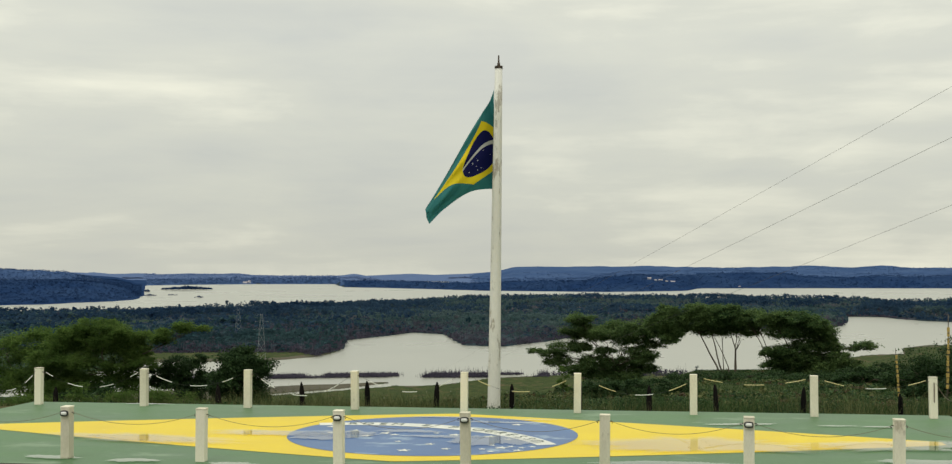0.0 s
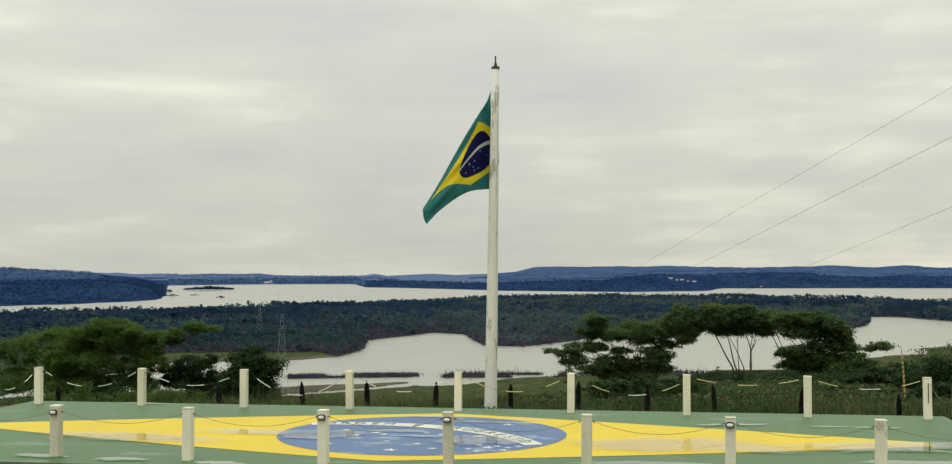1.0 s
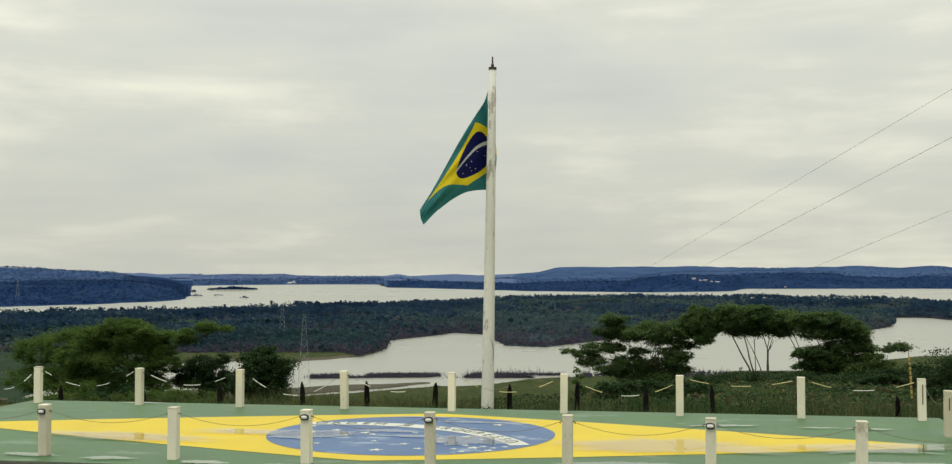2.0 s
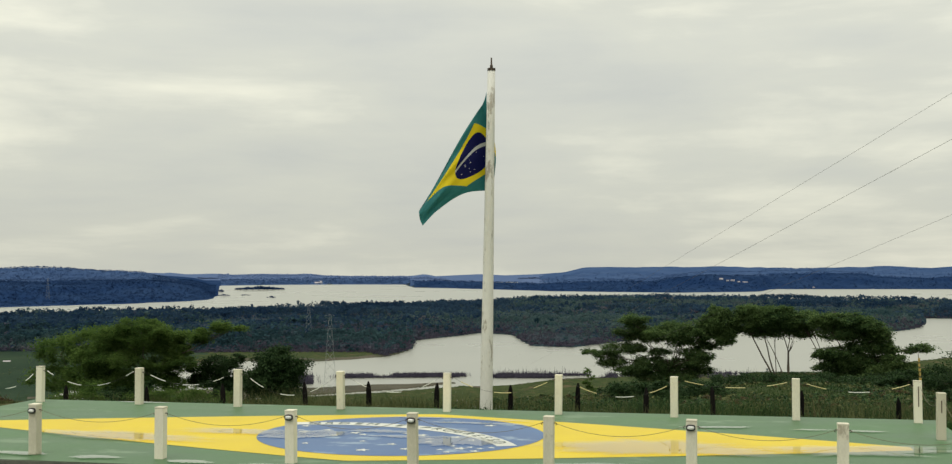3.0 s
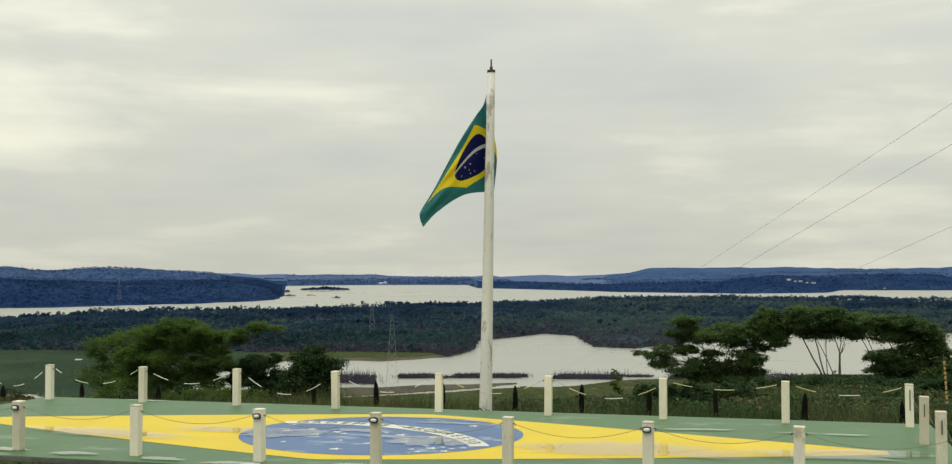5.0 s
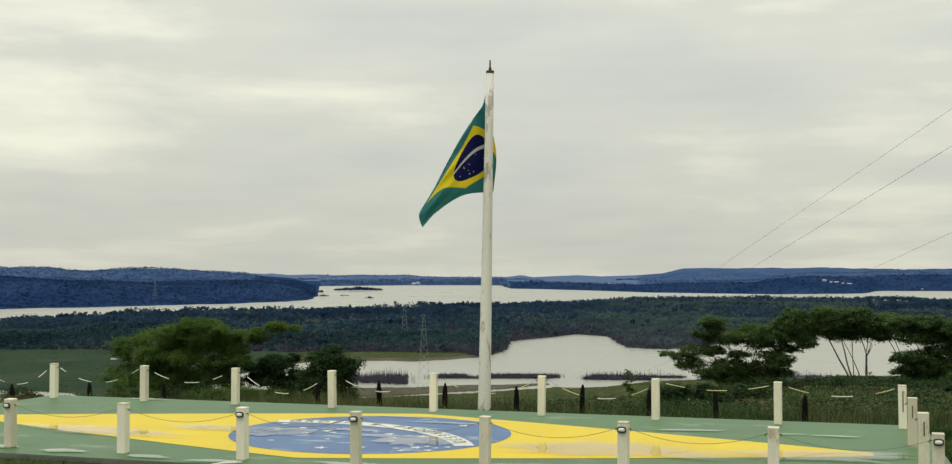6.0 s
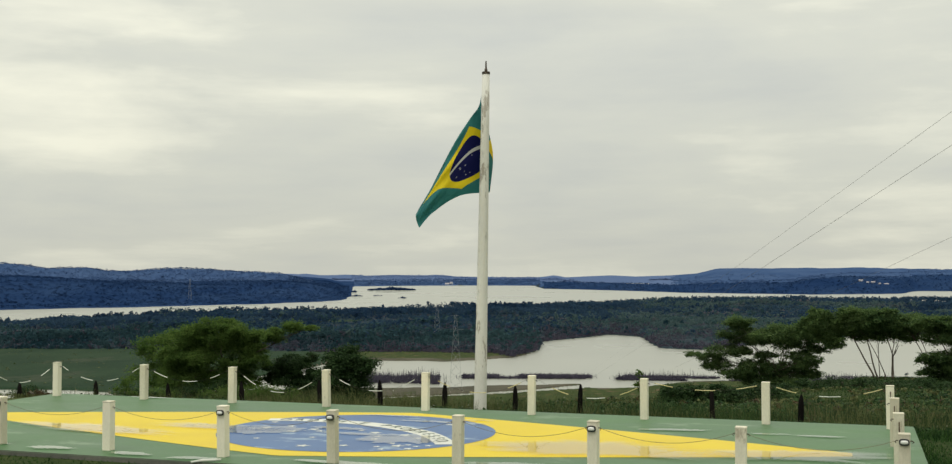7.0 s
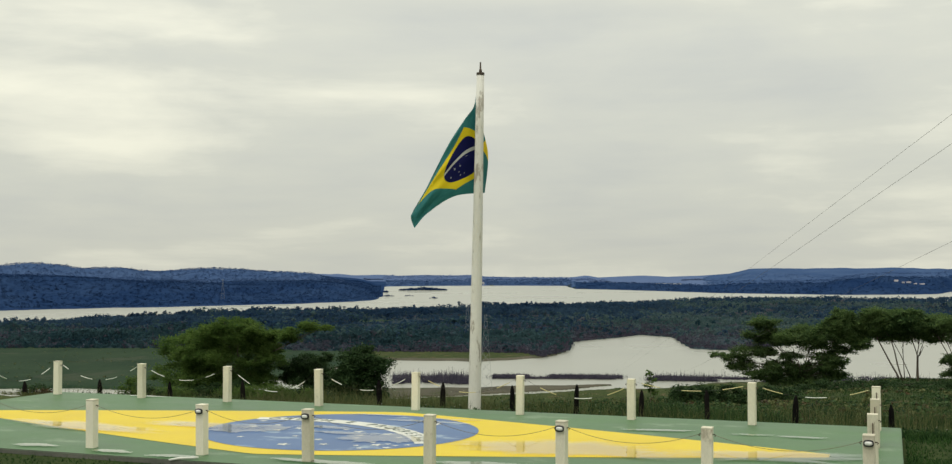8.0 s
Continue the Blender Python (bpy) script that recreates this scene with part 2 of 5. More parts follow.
# thicket, canopies and far bark carry distance haze as blue in their colour
M["forest_floor"] = surface("haze_tinted_thicket", (0.020, 0.036, 0.048), (0.046, 0.064, 0.074), 0.02, 0.9, 0.3, 0.6, specular=0.0, spot=(0.048, 0.046, 0.062), spot_scale=0.02, spot_share=0.5, bump_depth=2.0, span=0.1)
M["canopy"] = surface("haze_tinted_valley_canopy", (0.019, 0.051, 0.070), (0.060, 0.112, 0.122), 0.014, 0.85, 0.06, 0.0, spot=(0.074, 0.088, 0.116), spot_scale=0.010, spot_share=0.42, island=0.04, specular=0.03, thin=0.75, span=0.11)
M["canopy_far"] = surface("haze_tinted_far_canopy", (0.016, 0.041, 0.090), (0.046, 0.086, 0.134), 0.012, 0.85, 0.06, 0.0, spot=(0.064, 0.098, 0.112), spot_scale=0.010, spot_share=0.3, island=0.06, specular=0.03, thin=0.6, span=0.1)
M["canopy_pale"] = surface("haze_tinted_pale_canopy", (0.042, 0.088, 0.098), (0.106, 0.154, 0.152), 0.014, 0.85, 0.06, 0.0, spot=(0.134, 0.128, 0.152), spot_scale=0.010, spot_share=0.45, island=0.05, specular=0.03, thin=0.6, span=0.12)
# distance haze is put into the hill colours: bluer and paler ridge by ridge
M["hill_forest"] = surface("haze_tinted_hill_forest", (0.016, 0.041, 0.112), (0.029, 0.061, 0.144), 0.009, 0.95, 0.04, 0.0, island=0.03, specular=0.0, thin=0.6, span=0.1)
M["mid_hill"] = surface("haze_tinted_ridge_woods", (0.050, 0.094, 0.208), (0.070, 0.120, 0.240), 0.008, 0.95, 0.04, 0.0, island=0.03, specular=0.0, thin=0.6, span=0.1)
M["far_hill"] = surface("haze_tinted_far_woods", (0.135, 0.20, 0.37), (0.175, 0.245, 0.42), 0.005, 1.0, 0.02, 0.0, specular=0.0, island=0.08, thin=0.6)
M["hill_ground"] = surface("haze_tinted_hill_ground", (0.0128, 0.032, 0.090), (0.0238, 0.049, 0.115), 0.009, 0.95, 0.08, 0.5, specular=0.0, bump_depth=4.0, span=0.1)
M["mid_ground"] = surface("haze_tinted_ridge_ground", (0.041, 0.077, 0.170), (0.059, 0.100, 0.200), 0.008, 0.95, 0.06, 0.5, specular=0.0, bump_depth=4.0, span=0.1)
M["far_ground"] = surface("haze_tinted_far_hills", (0.080, 0.122, 0.235), (0.105, 0.150, 0.265), 0.005, 1.0, 0.02, 0.2, specular=0.0)
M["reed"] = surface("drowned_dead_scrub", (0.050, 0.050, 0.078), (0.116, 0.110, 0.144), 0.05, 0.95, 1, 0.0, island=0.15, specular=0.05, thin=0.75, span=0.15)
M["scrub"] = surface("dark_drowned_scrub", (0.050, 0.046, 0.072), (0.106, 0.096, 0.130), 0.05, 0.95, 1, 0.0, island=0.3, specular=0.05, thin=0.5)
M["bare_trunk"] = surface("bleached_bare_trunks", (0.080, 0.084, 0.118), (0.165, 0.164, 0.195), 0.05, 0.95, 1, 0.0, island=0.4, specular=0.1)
M["bark_far"] = surface("haze_tinted_far_bark", (0.030, 0.040, 0.070), (0.060, 0.070, 0.100), 0.05, 0.95, 1, 0.0, island=0.4, specular=0.1)
M["steel"] = surface("galvanised_tower_steel", (0.22, 0.24, 0.26), (0.32, 0.34, 0.35), 0.5, 0.6, 6, 0.0, metal=0.1)
M["cable"] = surface("weathered_grey_cable", (0.09, 0.09, 0.09), (0.15, 0.15, 0.145), 1, 0.6, 6, 0.0)
# the wall's bluish white has the distance haze mixed into it
M["house_wall"] = surface("haze_tinted_house_wall", (0.42, 0.43, 0.48), (0.54, 0.55, 0.60), 0.1, 0.8, 1, 0.0)
M["house_roof"] = surface("pale_tile_roof", (0.36, 0.32, 0.34), (0.48, 0.44, 0.46), 0.1, 0.8, 1, 0.0)
M["film"] = water_film("rain_water_film", 0.02, 1.58)
M["damp"] = water_film("damp_paint_film", 0.03, 1.62, 0.35)


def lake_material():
    # the pale base colour stands in for part of the sky's reflection
    m = surface("sky_toned_lake_water", (0.265, 0.272, 0.232), (0.32, 0.322, 0.275), 0.004, 0.28, 0.02, 0.0, gloss_vary=0.03)
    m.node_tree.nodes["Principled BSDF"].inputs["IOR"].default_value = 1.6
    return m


M["lake"] = lake_material()


# ---- building helpers ----
def mesh_object(name, bm, material, smooth=False):
    me = bpy.data.meshes.new(name)
    bm.to_mesh(me)
    bm.free()
    if smooth:
        for f in me.polygons:
            f.use_smooth = True
    me.materials.append(material)
    return new(name, me)


def part(name, bm, material, parent, label="", smooth=False):
    """One mesh object under a thing or under a part."""
    ob = mesh_object(name, bm, material, smooth)
    ob.parent = parent
    if label:
        tagged(ob, label)
    return ob


def thing(name, m, label, category, group="", kind=""):
    """An Empty at the base of a thing that parents its parts."""
    ob = new(name)
    ob.empty_display_size = 0.1
    ob.matrix_world = m
    return tagged(ob, label, category, group, kind)


def raw_mesh(name, verts, faces, material):
    me = bpy.data.meshes.new(name)
    me.from_pydata([tuple(v) for v in verts], [], [tuple(f) for f in faces])
    me.update()
    me.materials.append(material)
    return me


def soup(name, verts, faces, material):
    """A mesh from numpy arrays; all faces have the same number of corners."""
    me = bpy.data.meshes.new(name)
    n, k = len(faces), faces.shape[1]
    me.vertices.add(len(verts))
    me.vertices.foreach_set("co", np.asarray(verts, dtype=np.float32).ravel())
    me.loops.add(n * k)
    me.loops.foreach_set("vertex_index", np.asarray(faces, dtype=np.int32).ravel())
    me.polygons.add(n)
    me.polygons.foreach_set("loop_start", np.arange(0, n * k, k, dtype=np.int32))
    me.update(calc_edges=True)
    me.materials.append(material)
    return new(name, me)


def box(bm, sx, sy, sz, m=Matrix.Identity(4), bevel=0.0):
    made = bmesh.ops.create_cube(bm, size=1.0, matrix=m @ Matrix.Diagonal((sx, sy, sz, 1)))
    if bevel:
        edges = list({e for v in made["verts"] for e in v.link_edges})
        bmesh.ops.bevel(bm, geom=edges, offset=bevel, segments=2, affect="EDGES", profile=0.6)


def tube(bm, points, radii, sides=6):
    """A round bar through points; radii a number or one a point."""
    points = [Vector(p) for p in points]
    if isinstance(radii, (int, float)):
        radii = [radii] * len(points)
    rings = []
    for i, p in enumerate(points):
        d = (points[min(i + 1, len(points) - 1)] - points[max(i - 1, 0)]).normalized()
        side = d.cross(Vector((0, 0, 1)) if abs(d.z) < 0.9 else Vector((1, 0, 0))).normalized()
        up = side.cross(d)
        rings.append([bm.verts.new(p + radii[i] * (math.cos(a) * side + math.sin(a) * up)) for a in (2 * math.pi * k / sides for k in range(sides))])
    for a, b in zip(rings, rings[1:]):
        for k in range(sides):
            bm.faces.new((a[k], a[(k + 1) % sides], b[(k + 1) % sides], b[k]))
    bm.faces.new(rings[0][::-1])
    bm.faces.new(rings[-1])


def smooth_step(a, b, x):
    t = np.clip((x - a) / (b - a), 0, 1)
    return t * t * (3 - 2 * t)


# ---- the lie of the land ----
LAKE = -56.0
HUB = (5.5, -19.3)


def lumps(x, y, cell, seed=0):
    """Smooth value noise from -1 to 1, by a hash of the lattice."""
    x, y = np.asarray(x, float) / cell, np.asarray(y, float) / cell
    ix, iy = np.floor(x), np.floor(y)
    fx, fy = x - ix, y - iy
    fx, fy = fx * fx * (3 - 2 * fx), fy * fy * (3 - 2 * fy)

    def h(i, j):
        s = np.sin(i * 127.1 + j * 311.7 + seed * 74.7) * 43758.5453
        return (s - np.floor(s)) * 2 - 1

    return (h(ix, iy) * (1 - fx) + h(ix + 1, iy) * fx) * (1 - fy) + (h(ix, iy + 1) * (1 - fx) + h(ix + 1, iy + 1) * fx) * fy


def line(*knots):
    a, d = zip(*knots)
    return lambda az: np.interp(az, a, d)


# distances from the hub by bearing: shores of the near lake, edges of the wooded peninsula, far shore, ridges
near_shore = line((-46, 552), (-40.6, 545), (-38.3, 538), (-36.5, 533), (-33, 536), (-28, 548), (-24, 551), (-19.6, 550), (-16.5, 553), (-13.2, 560), (-12.6, 545), (-11.3, 548), (-10.4, 552), (-9.4, 566), (-8.2, 584), (-5, 600), (1, 614), (5.2, 640), (8, 700), (10.8, 776), (12.05, 786), (12.2, 848), (13.3, 876), (20, 930))
peninsula_shore = line((-46, 590), (-43, 582), (-40.5, 576), (-38.3, 568), (-36.8, 556), (-36, 526), (-33, 524), (-32, 560), (-30, 600), (-26, 680), (-24.6, 702), (-21.6, 700), (-20.1, 695), (-18.5, 701), (-16.9, 714), (-16.1, 737), (-15.5, 772), (-15.35, 808), (-15.28, 868), (-14.3, 898), (-12.8, 938),
                       (-11.8, 970), (-10.25, 945), (-9.8, 872), (-9.2, 815), (-7.2, 804), (-5.7, 836), (-4.9, 862), (0, 1000), (5, 1040), (8.5, 1060), (8.9, 1076), (9.62, 1130), (9.7, 1318), (11.1, 1322), (13.3, 1238), (20, 1200))
wood_start = line((-46, 872), (-43, 868), (-39.4, 846), (-35.9, 826), (-31.6, 804), (-27.8, 774), (-22, 765), (-17.7, 752), (-16.8, 722), (-15.5, 776), (-14, 600), (20, 600))
wood_end = line((-46, 1165), (-43, 1182), (-40.5, 1203), (-37.8, 1264), (-35, 1317), (-30.5, 1393), (-26, 1425), (-20.3, 1460), (-14.2, 1618), (-8, 1804), (-5, 1841), (1.2, 1816), (7, 1775), (14.5, 1710), (20, 1700))
far_shore = line((-46, 1640), (-43, 1665), (-40, 1705), (-36, 1725), (-33, 1758), (-30, 1805), (-27.5, 1880), (-26.4, 1920), (-25.4, 2010), (-25.1, 2230), (-25.0, 3400), (-20, 3540), (-15.7, 3475), (-15.3, 2995), (-11, 2737), (-8, 2534), (-1.85, 2424), (2.1, 2554), (2.7, 2819), (14.5, 2965), (20, 2950))
front_ridge = line((-46, -11), (-43.3, -12), (-40.6, -16), (-37.9, -20), (-35, -25), (-32, -28), (-29, -29), (-27.9, -30), (-27, -32), (-26.1, -38), (-25.6, -46), (-25.3, -54), (-25.1, -55.5), (-24.9, -46), (-16, -44), (-15.3, -45), (-13.6, -43), (-10.6, -44), (-8.5, -45),
                   (-4.7, -40), (-2.95, -38), (-2.4, -31), (-1.5, -25), (-0.4, -20), (0.9, -23), (2.7, -20), (7.1, -21), (7.6, -28), (10, -34), (11.3, -29), (12.7, -32), (14.5, -31), (20, -30))
middle_ridge = line((-46, 7), (-43.3, 3), (-42.3, 8), (-41.2, 8), (-39.8, 2), (-37.9, 4), (-37, -4), (-35.9, -4), (-35, 0), (-33.5, 0), (-32, -4), (-30, -10), (-28.7, -15), (-27.8, -26), (-26, -46), (-24, -60), (20, -60))
back_ridge = line((-46, -30), (-29, -38), (-28.1, -36), (-27.4, -27), (-26.6, -35), (-25.4, -30), (-24.2, -35), (-22.9, -32), (-21.7, -35), (-20.6, -33), (-19.8, -40), (-16.7, -43), (-15.3, -43), (-14.7, -34), (-14.1, -43),
                  (-13.3, -40), (-11.8, -34), (-10.6, -40), (-8.8, -34), (-7.6, -27), (-6.57, -8), (-4.7, -7), (-1.8, -9), (0.9, -7), (3.2, -12), (5.1, -12), (8.3, -7), (10, -12), (11.4, -7), (14.5, -12), (20, -9))
# a narrow arm of water behind a muddy spit: bearing of its course, and its half width
inlet = line((-26, 497), (-22.6, 504), (-19.6, 511), (-17.5, 519), (-15.5, 531), (-13.4, 545), (-12.2, 560))
inlet_half = line((-26.2, 0), (-25, 1.5), (-19.6, 3.0), (-15.5, 5.0), (-12.5, 8.0), (-12.0, 0))


def near_ground(x, y):
    """The hilltop, which falls away beyond the slab, more steeply to the left."""
    slope = np.interp(x, (-60, -30, -12, -5, 0, 8, 40), (0.42, 0.24, 0.16, 0.118, 0.103, 0.080, 0.078))
    z = -0.14 + 0.115 * smooth_step(-2.5, -5.5, y) - 0.2 * smooth_step(0.4, 2.5, y) - slope * np.maximum(0, y - 0.8) - 0.30 * np.maximum(0, y - 96)
    z = z - 0.25 * np.maximum(0, np.hypot(x, y + 3) - 90) * (y < 96)
    z = z + 0.05 * lumps(x, y, 3.0, 3) * smooth_step(1.5, 4.0, y) + 0.25 * lumps(x, y, 17.0, 5) * smooth_step(8, 25, y)
    return z


def land(x, y):
    """Height of the ground, and its kind: 0 hill grass, 1 pasture, 2 shore mud, 3 wood floor, 4 wooded hill, 5 far hills."""
    x, y = np.asarray(x, float), np.asarray(y, float)
    dx, dy = x - HUB[0], y - HUB[1]
    d, az = np.hypot(dx, dy), np.degrees(np.arctan2(dx, dy))
    az = np.clip(az, -46, 20)
    w = 7 * lumps(x, y, 40, 1) + 3 * lumps(x, y, 13, 2)
    r0, r1, r2, r3 = near_shore(az) + w, peninsula_shore(az) + w, wood_end(az) + w, far_shore(az) + 2.2 * w
    hill = near_ground(x, y)
    soft = az + 1.3 * lumps(x, y, 60, 20) + 0.8 * lumps(x, y, 14, 22)
    kind = np.zeros(x.shape, int)
    bank = LAKE + 1.0 + 0.5 * lumps(x, y, 30, 7)
    shore0 = LAKE - 1.5 + np.clip((r0 - d) / 6.0, 0, 1) * 2.0
    shore1 = LAKE - 1.5 + np.clip((d - r1) / 6.0, 0, 1) * np.clip((r2 - d) / 6.0, 0, 1) * 2.6
    flat = np.where(d < 0.5 * (r0 + r1), shore0, shore1)
    # far country: three ridges one behind another
    rough = 5 * lumps(x, y, 240, 11) + 3 * lumps(x, y, 90, 12) + 1.5 * lumps(x, y, 30, 13)
    up = smooth_step(0, 330, d - r3)
    front = LAKE + (front_ridge(az) - LAKE) * up * (1 - smooth_step(-15.2, -14.2, az) * (1 - smooth_step(-10.2, -9.4, az)) * smooth_step(360, 620, d - r3))
    middle = LAKE + (middle_ridge(az) - LAKE) * smooth_step(450, 1000, d - r3) * (1 - 0.7 * smooth_step(1150, 1900, d - r3))
    back = LAKE + (back_ridge(az) - LAKE) * smooth_step(3350, 4350, d)
    far = np.maximum(np.maximum(front, middle), back) + rough * np.clip(up * 1.2, 0, 1) * np.clip(np.maximum(front - LAKE, 6) / 30, 0.2, 1)
    far = np.where(d > r3, np.maximum(far - 1.2 * np.clip(1 - (d - r3) / 70, 0, 1), LAKE + 1.2 * np.clip((d - r3) / 70, 0, 1)), LAKE + 1.5 * np.clip((d - r3) / 70, -1, 0))
    bay = (az > -13.6) & (az < -9.9) & (np.abs(d - 3800 - 60 * lumps(x, y, 260, 19)) < 230)
    far = np.where(bay, LAKE - 1.5, far)
    z = np.where(d > 0.5 * (r2 + r3), far, flat)
    pond = np.abs(d - inlet(az) - 0.35 * w) < inlet_half(az) + 0.8 * lumps(x, y, 18, 8)
    z = np.where(pond, LAKE - 1.5, z)
    bank_side = (d < r0) & (soft > -27) & (az < 20)
    spit = (d > inlet(az) + 0.35 * w) & (az > -26) & (az < -12)
    kind = np.where(spit | (d > r0 - 8 - 14 * lumps(x, y, 34, 9) - 9 * lumps(x, y, 9, 10)), 2, 1)
    kind = np.where(d > 0.5 * (r0 + r1), np.where(d > wood_start(az) + w, 3, np.where(d > r1 + np.interp(az, (-30, -25), (0.5, 10)), 1, 2)), kind)
    kind = np.where((bank_side | (soft > -27) & (d > r1)) & (kind == 1), 0, kind)
    # the ground of the wood lies under a closed low thicket
    z = z + np.where((kind == 3) & (d < r2), (2.6 + 1.0 * lumps(x, y, 60, 18)) * np.clip((d - np.maximum(r1, wood_start(az)) - 8) / 60, 0, 1) * np.clip((r2 - d) / 14, 0, 1), 0)
    beyond = d - r3 - 60 * lumps(x, y, 300, 14)
    pale = np.where(az < -8.8 + 1.0 * lumps(x, y, 200, 16), 5, 6)
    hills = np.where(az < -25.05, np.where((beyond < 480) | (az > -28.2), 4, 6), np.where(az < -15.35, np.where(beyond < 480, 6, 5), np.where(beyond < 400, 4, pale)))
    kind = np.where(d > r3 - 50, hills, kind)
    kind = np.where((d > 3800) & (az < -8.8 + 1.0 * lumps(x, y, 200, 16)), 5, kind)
    clearing = (np.hypot((az + 11.7) / 1.0, (d - 1285) / 34) + 0.35 * lumps(x, y, 20, 17) < 1) | (np.hypot((az + 25.4) / 0.8, (d - 1150) / 22) + 0.35 * lumps(x, y, 20, 17) < 1)
    kind = np.where(clearing, 1, kind)
    lift = hill > LAKE + 1.2
    z = np.where(lift, hill, z)
    kind = np.where(lift, np.where((d > 330) & (soft < -27), 1, 0), kind)
    slope = lift & (d > 26) & (d < 330) & (soft > -33)
    worn = lumps(x, y, 7, 71) + 0.6 * lumps(x, y, 2.6, 72)
    kind = np.where(slope & (worn > 0.5) & (soft < -10), 7, np.where(slope & (worn < -0.25) & (lumps(x, y, 16, 73) > -0.3), 8, kind))
    return z, kind


def build_ground():
    bearings = np.concatenate([np.arange(-180, -48, 6.0), np.arange(-48, 22, 0.22), np.arange(22, 180, 6.0)])
    rings = np.concatenate([[0.002, 0.6], np.geomspace(1.5, 150, 80)[:-1], np.linspace(150, 440, 36)[:-1], np.linspace(440, 560, 66)[:-1], 1 / np.linspace(1 / 560, 1 / 3700, 190)[:-1], np.linspace(3700, 4900, 34)])
    a, r = np.meshgrid(np.radians(bearings), rings)
    x, y = HUB[0] + r * np.sin(a), HUB[1] + r * np.cos(a)
    z, kind = land(x, y)
    nr, na = x.shape
    verts = np.stack([x, y, z], -1).reshape(-1, 3)
    i, j = np.meshgrid(np.arange(nr - 1), np.arange(na), indexing="ij")
    k = (j + 1) % na
    faces = np.stack([i * na + j, i * na + k, (i + 1) * na + k, (i + 1) * na + j], -1).reshape(-1, 4)[:, ::-1]
    ob = soup("ground", verts, faces, M["grass"])
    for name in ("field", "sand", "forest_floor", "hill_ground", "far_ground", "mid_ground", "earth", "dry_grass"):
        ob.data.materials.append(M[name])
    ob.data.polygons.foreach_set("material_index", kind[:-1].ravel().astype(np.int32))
    ob.data.polygons.foreach_set("use_smooth", np.ones(len(faces), bool))
    tagged(ob, "grassy hilltop falling to wooded valley and distant hills", "ground", kind="structure")


build_ground()

bm = bmesh.new()
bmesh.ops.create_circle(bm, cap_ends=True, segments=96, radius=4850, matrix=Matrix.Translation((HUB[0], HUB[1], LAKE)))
tagged(mesh_object("water", bm, M["lake"]), "calm lake water, grey sky reflection partly put into its colour", "lake", kind="structure")


# ---- woods: crowns too many to count ----
def crown_soup(name, x, y, z, size, tall, material, label, blades=8, lie=0.25, leaf=0.6):
    """Many small uneven tree crowns in one mesh, each a loose cluster of leafy faces."""
    rng = np.random.default_rng(len(x))
    n = len(x) * blades
    scale = np.stack([size, size, tall], -1).repeat(blades, 0)
    mid = rng.normal(size=(n, 3))
    mid /= np.linalg.norm(mid, axis=1, keepdims=True)
    mid[:, 2] = np.abs(mid[:, 2]) * 1.1 - 0.25
    up = mid + rng.normal(size=(n, 3)) * 0.35
    up[:, 2] += lie
    up /= np.linalg.norm(up, axis=1, keepdims=True)
    a = np.cross(up, rng.normal(size=(n, 3)))
    a /= np.linalg.norm(a, axis=1, keepdims=True)
    b = np.cross(up, a)
    mid = mid * rng.uniform(0.35, 0.75, (n, 1))
    r1, r2 = leaf * rng.uniform(0.35, 0.75, (n, 1)), leaf * rng.uniform(0.3, 0.6, (n, 1))
    place = np.stack([x, y, z], -1).repeat(blades, 0)
    verts = np.stack([place + (mid + s * k) * scale for s, k in ((a, r1), (b, r2), (a, -r1), (b, -r2))], 1)
    ob = soup(name, verts.reshape(-1, 3), np.arange(4 * n).reshape(-1, 4), material)
    return tagged(ob, label, "trees", kind="stuff")


def stick_soup(name, x, y, z, rise, width, material, label):
    """Many bare leaning stems in one mesh."""
    rng = np.random.default_rng(len(x) + 1)
    n = len(x)
    a = rng.uniform(0, np.pi, n)
    side = np.stack([np.cos(a), np.sin(a), a * 0], -1) * width[:, None]
    foot = np.stack([x, y, z], -1)
    tip = foot + np.stack([rng.normal(0, 0.1, n) * rise, rng.normal(0, 0.1, n) * rise, rise], -1)
    verts = np.stack([foot - side, foot + side, tip + side * 0.35, tip - side * 0.35], 1).reshape(-1, 3)
    return tagged(soup(name, verts, np.arange(4 * n).reshape(-1, 4), material), label, "dead trees", kind="stuff")


def scatter(n, near, far, seed, lo=-46.0, hi=20.0):
    """Random places between two distances, even over the ground."""
    rng = np.random.default_rng(seed)
    az = rng.uniform(lo, hi, n)
    d0, d1 = near(az), far(az)
    d = np.sqrt(rng.uniform(0, 1, n) * (np.maximum(d1, d0 + 1) ** 2 - d0 ** 2) + d0 ** 2)
    a = np.radians(az)
    return az, d, HUB[0] + d * np.sin(a), HUB[1] + d * np.cos(a), rng


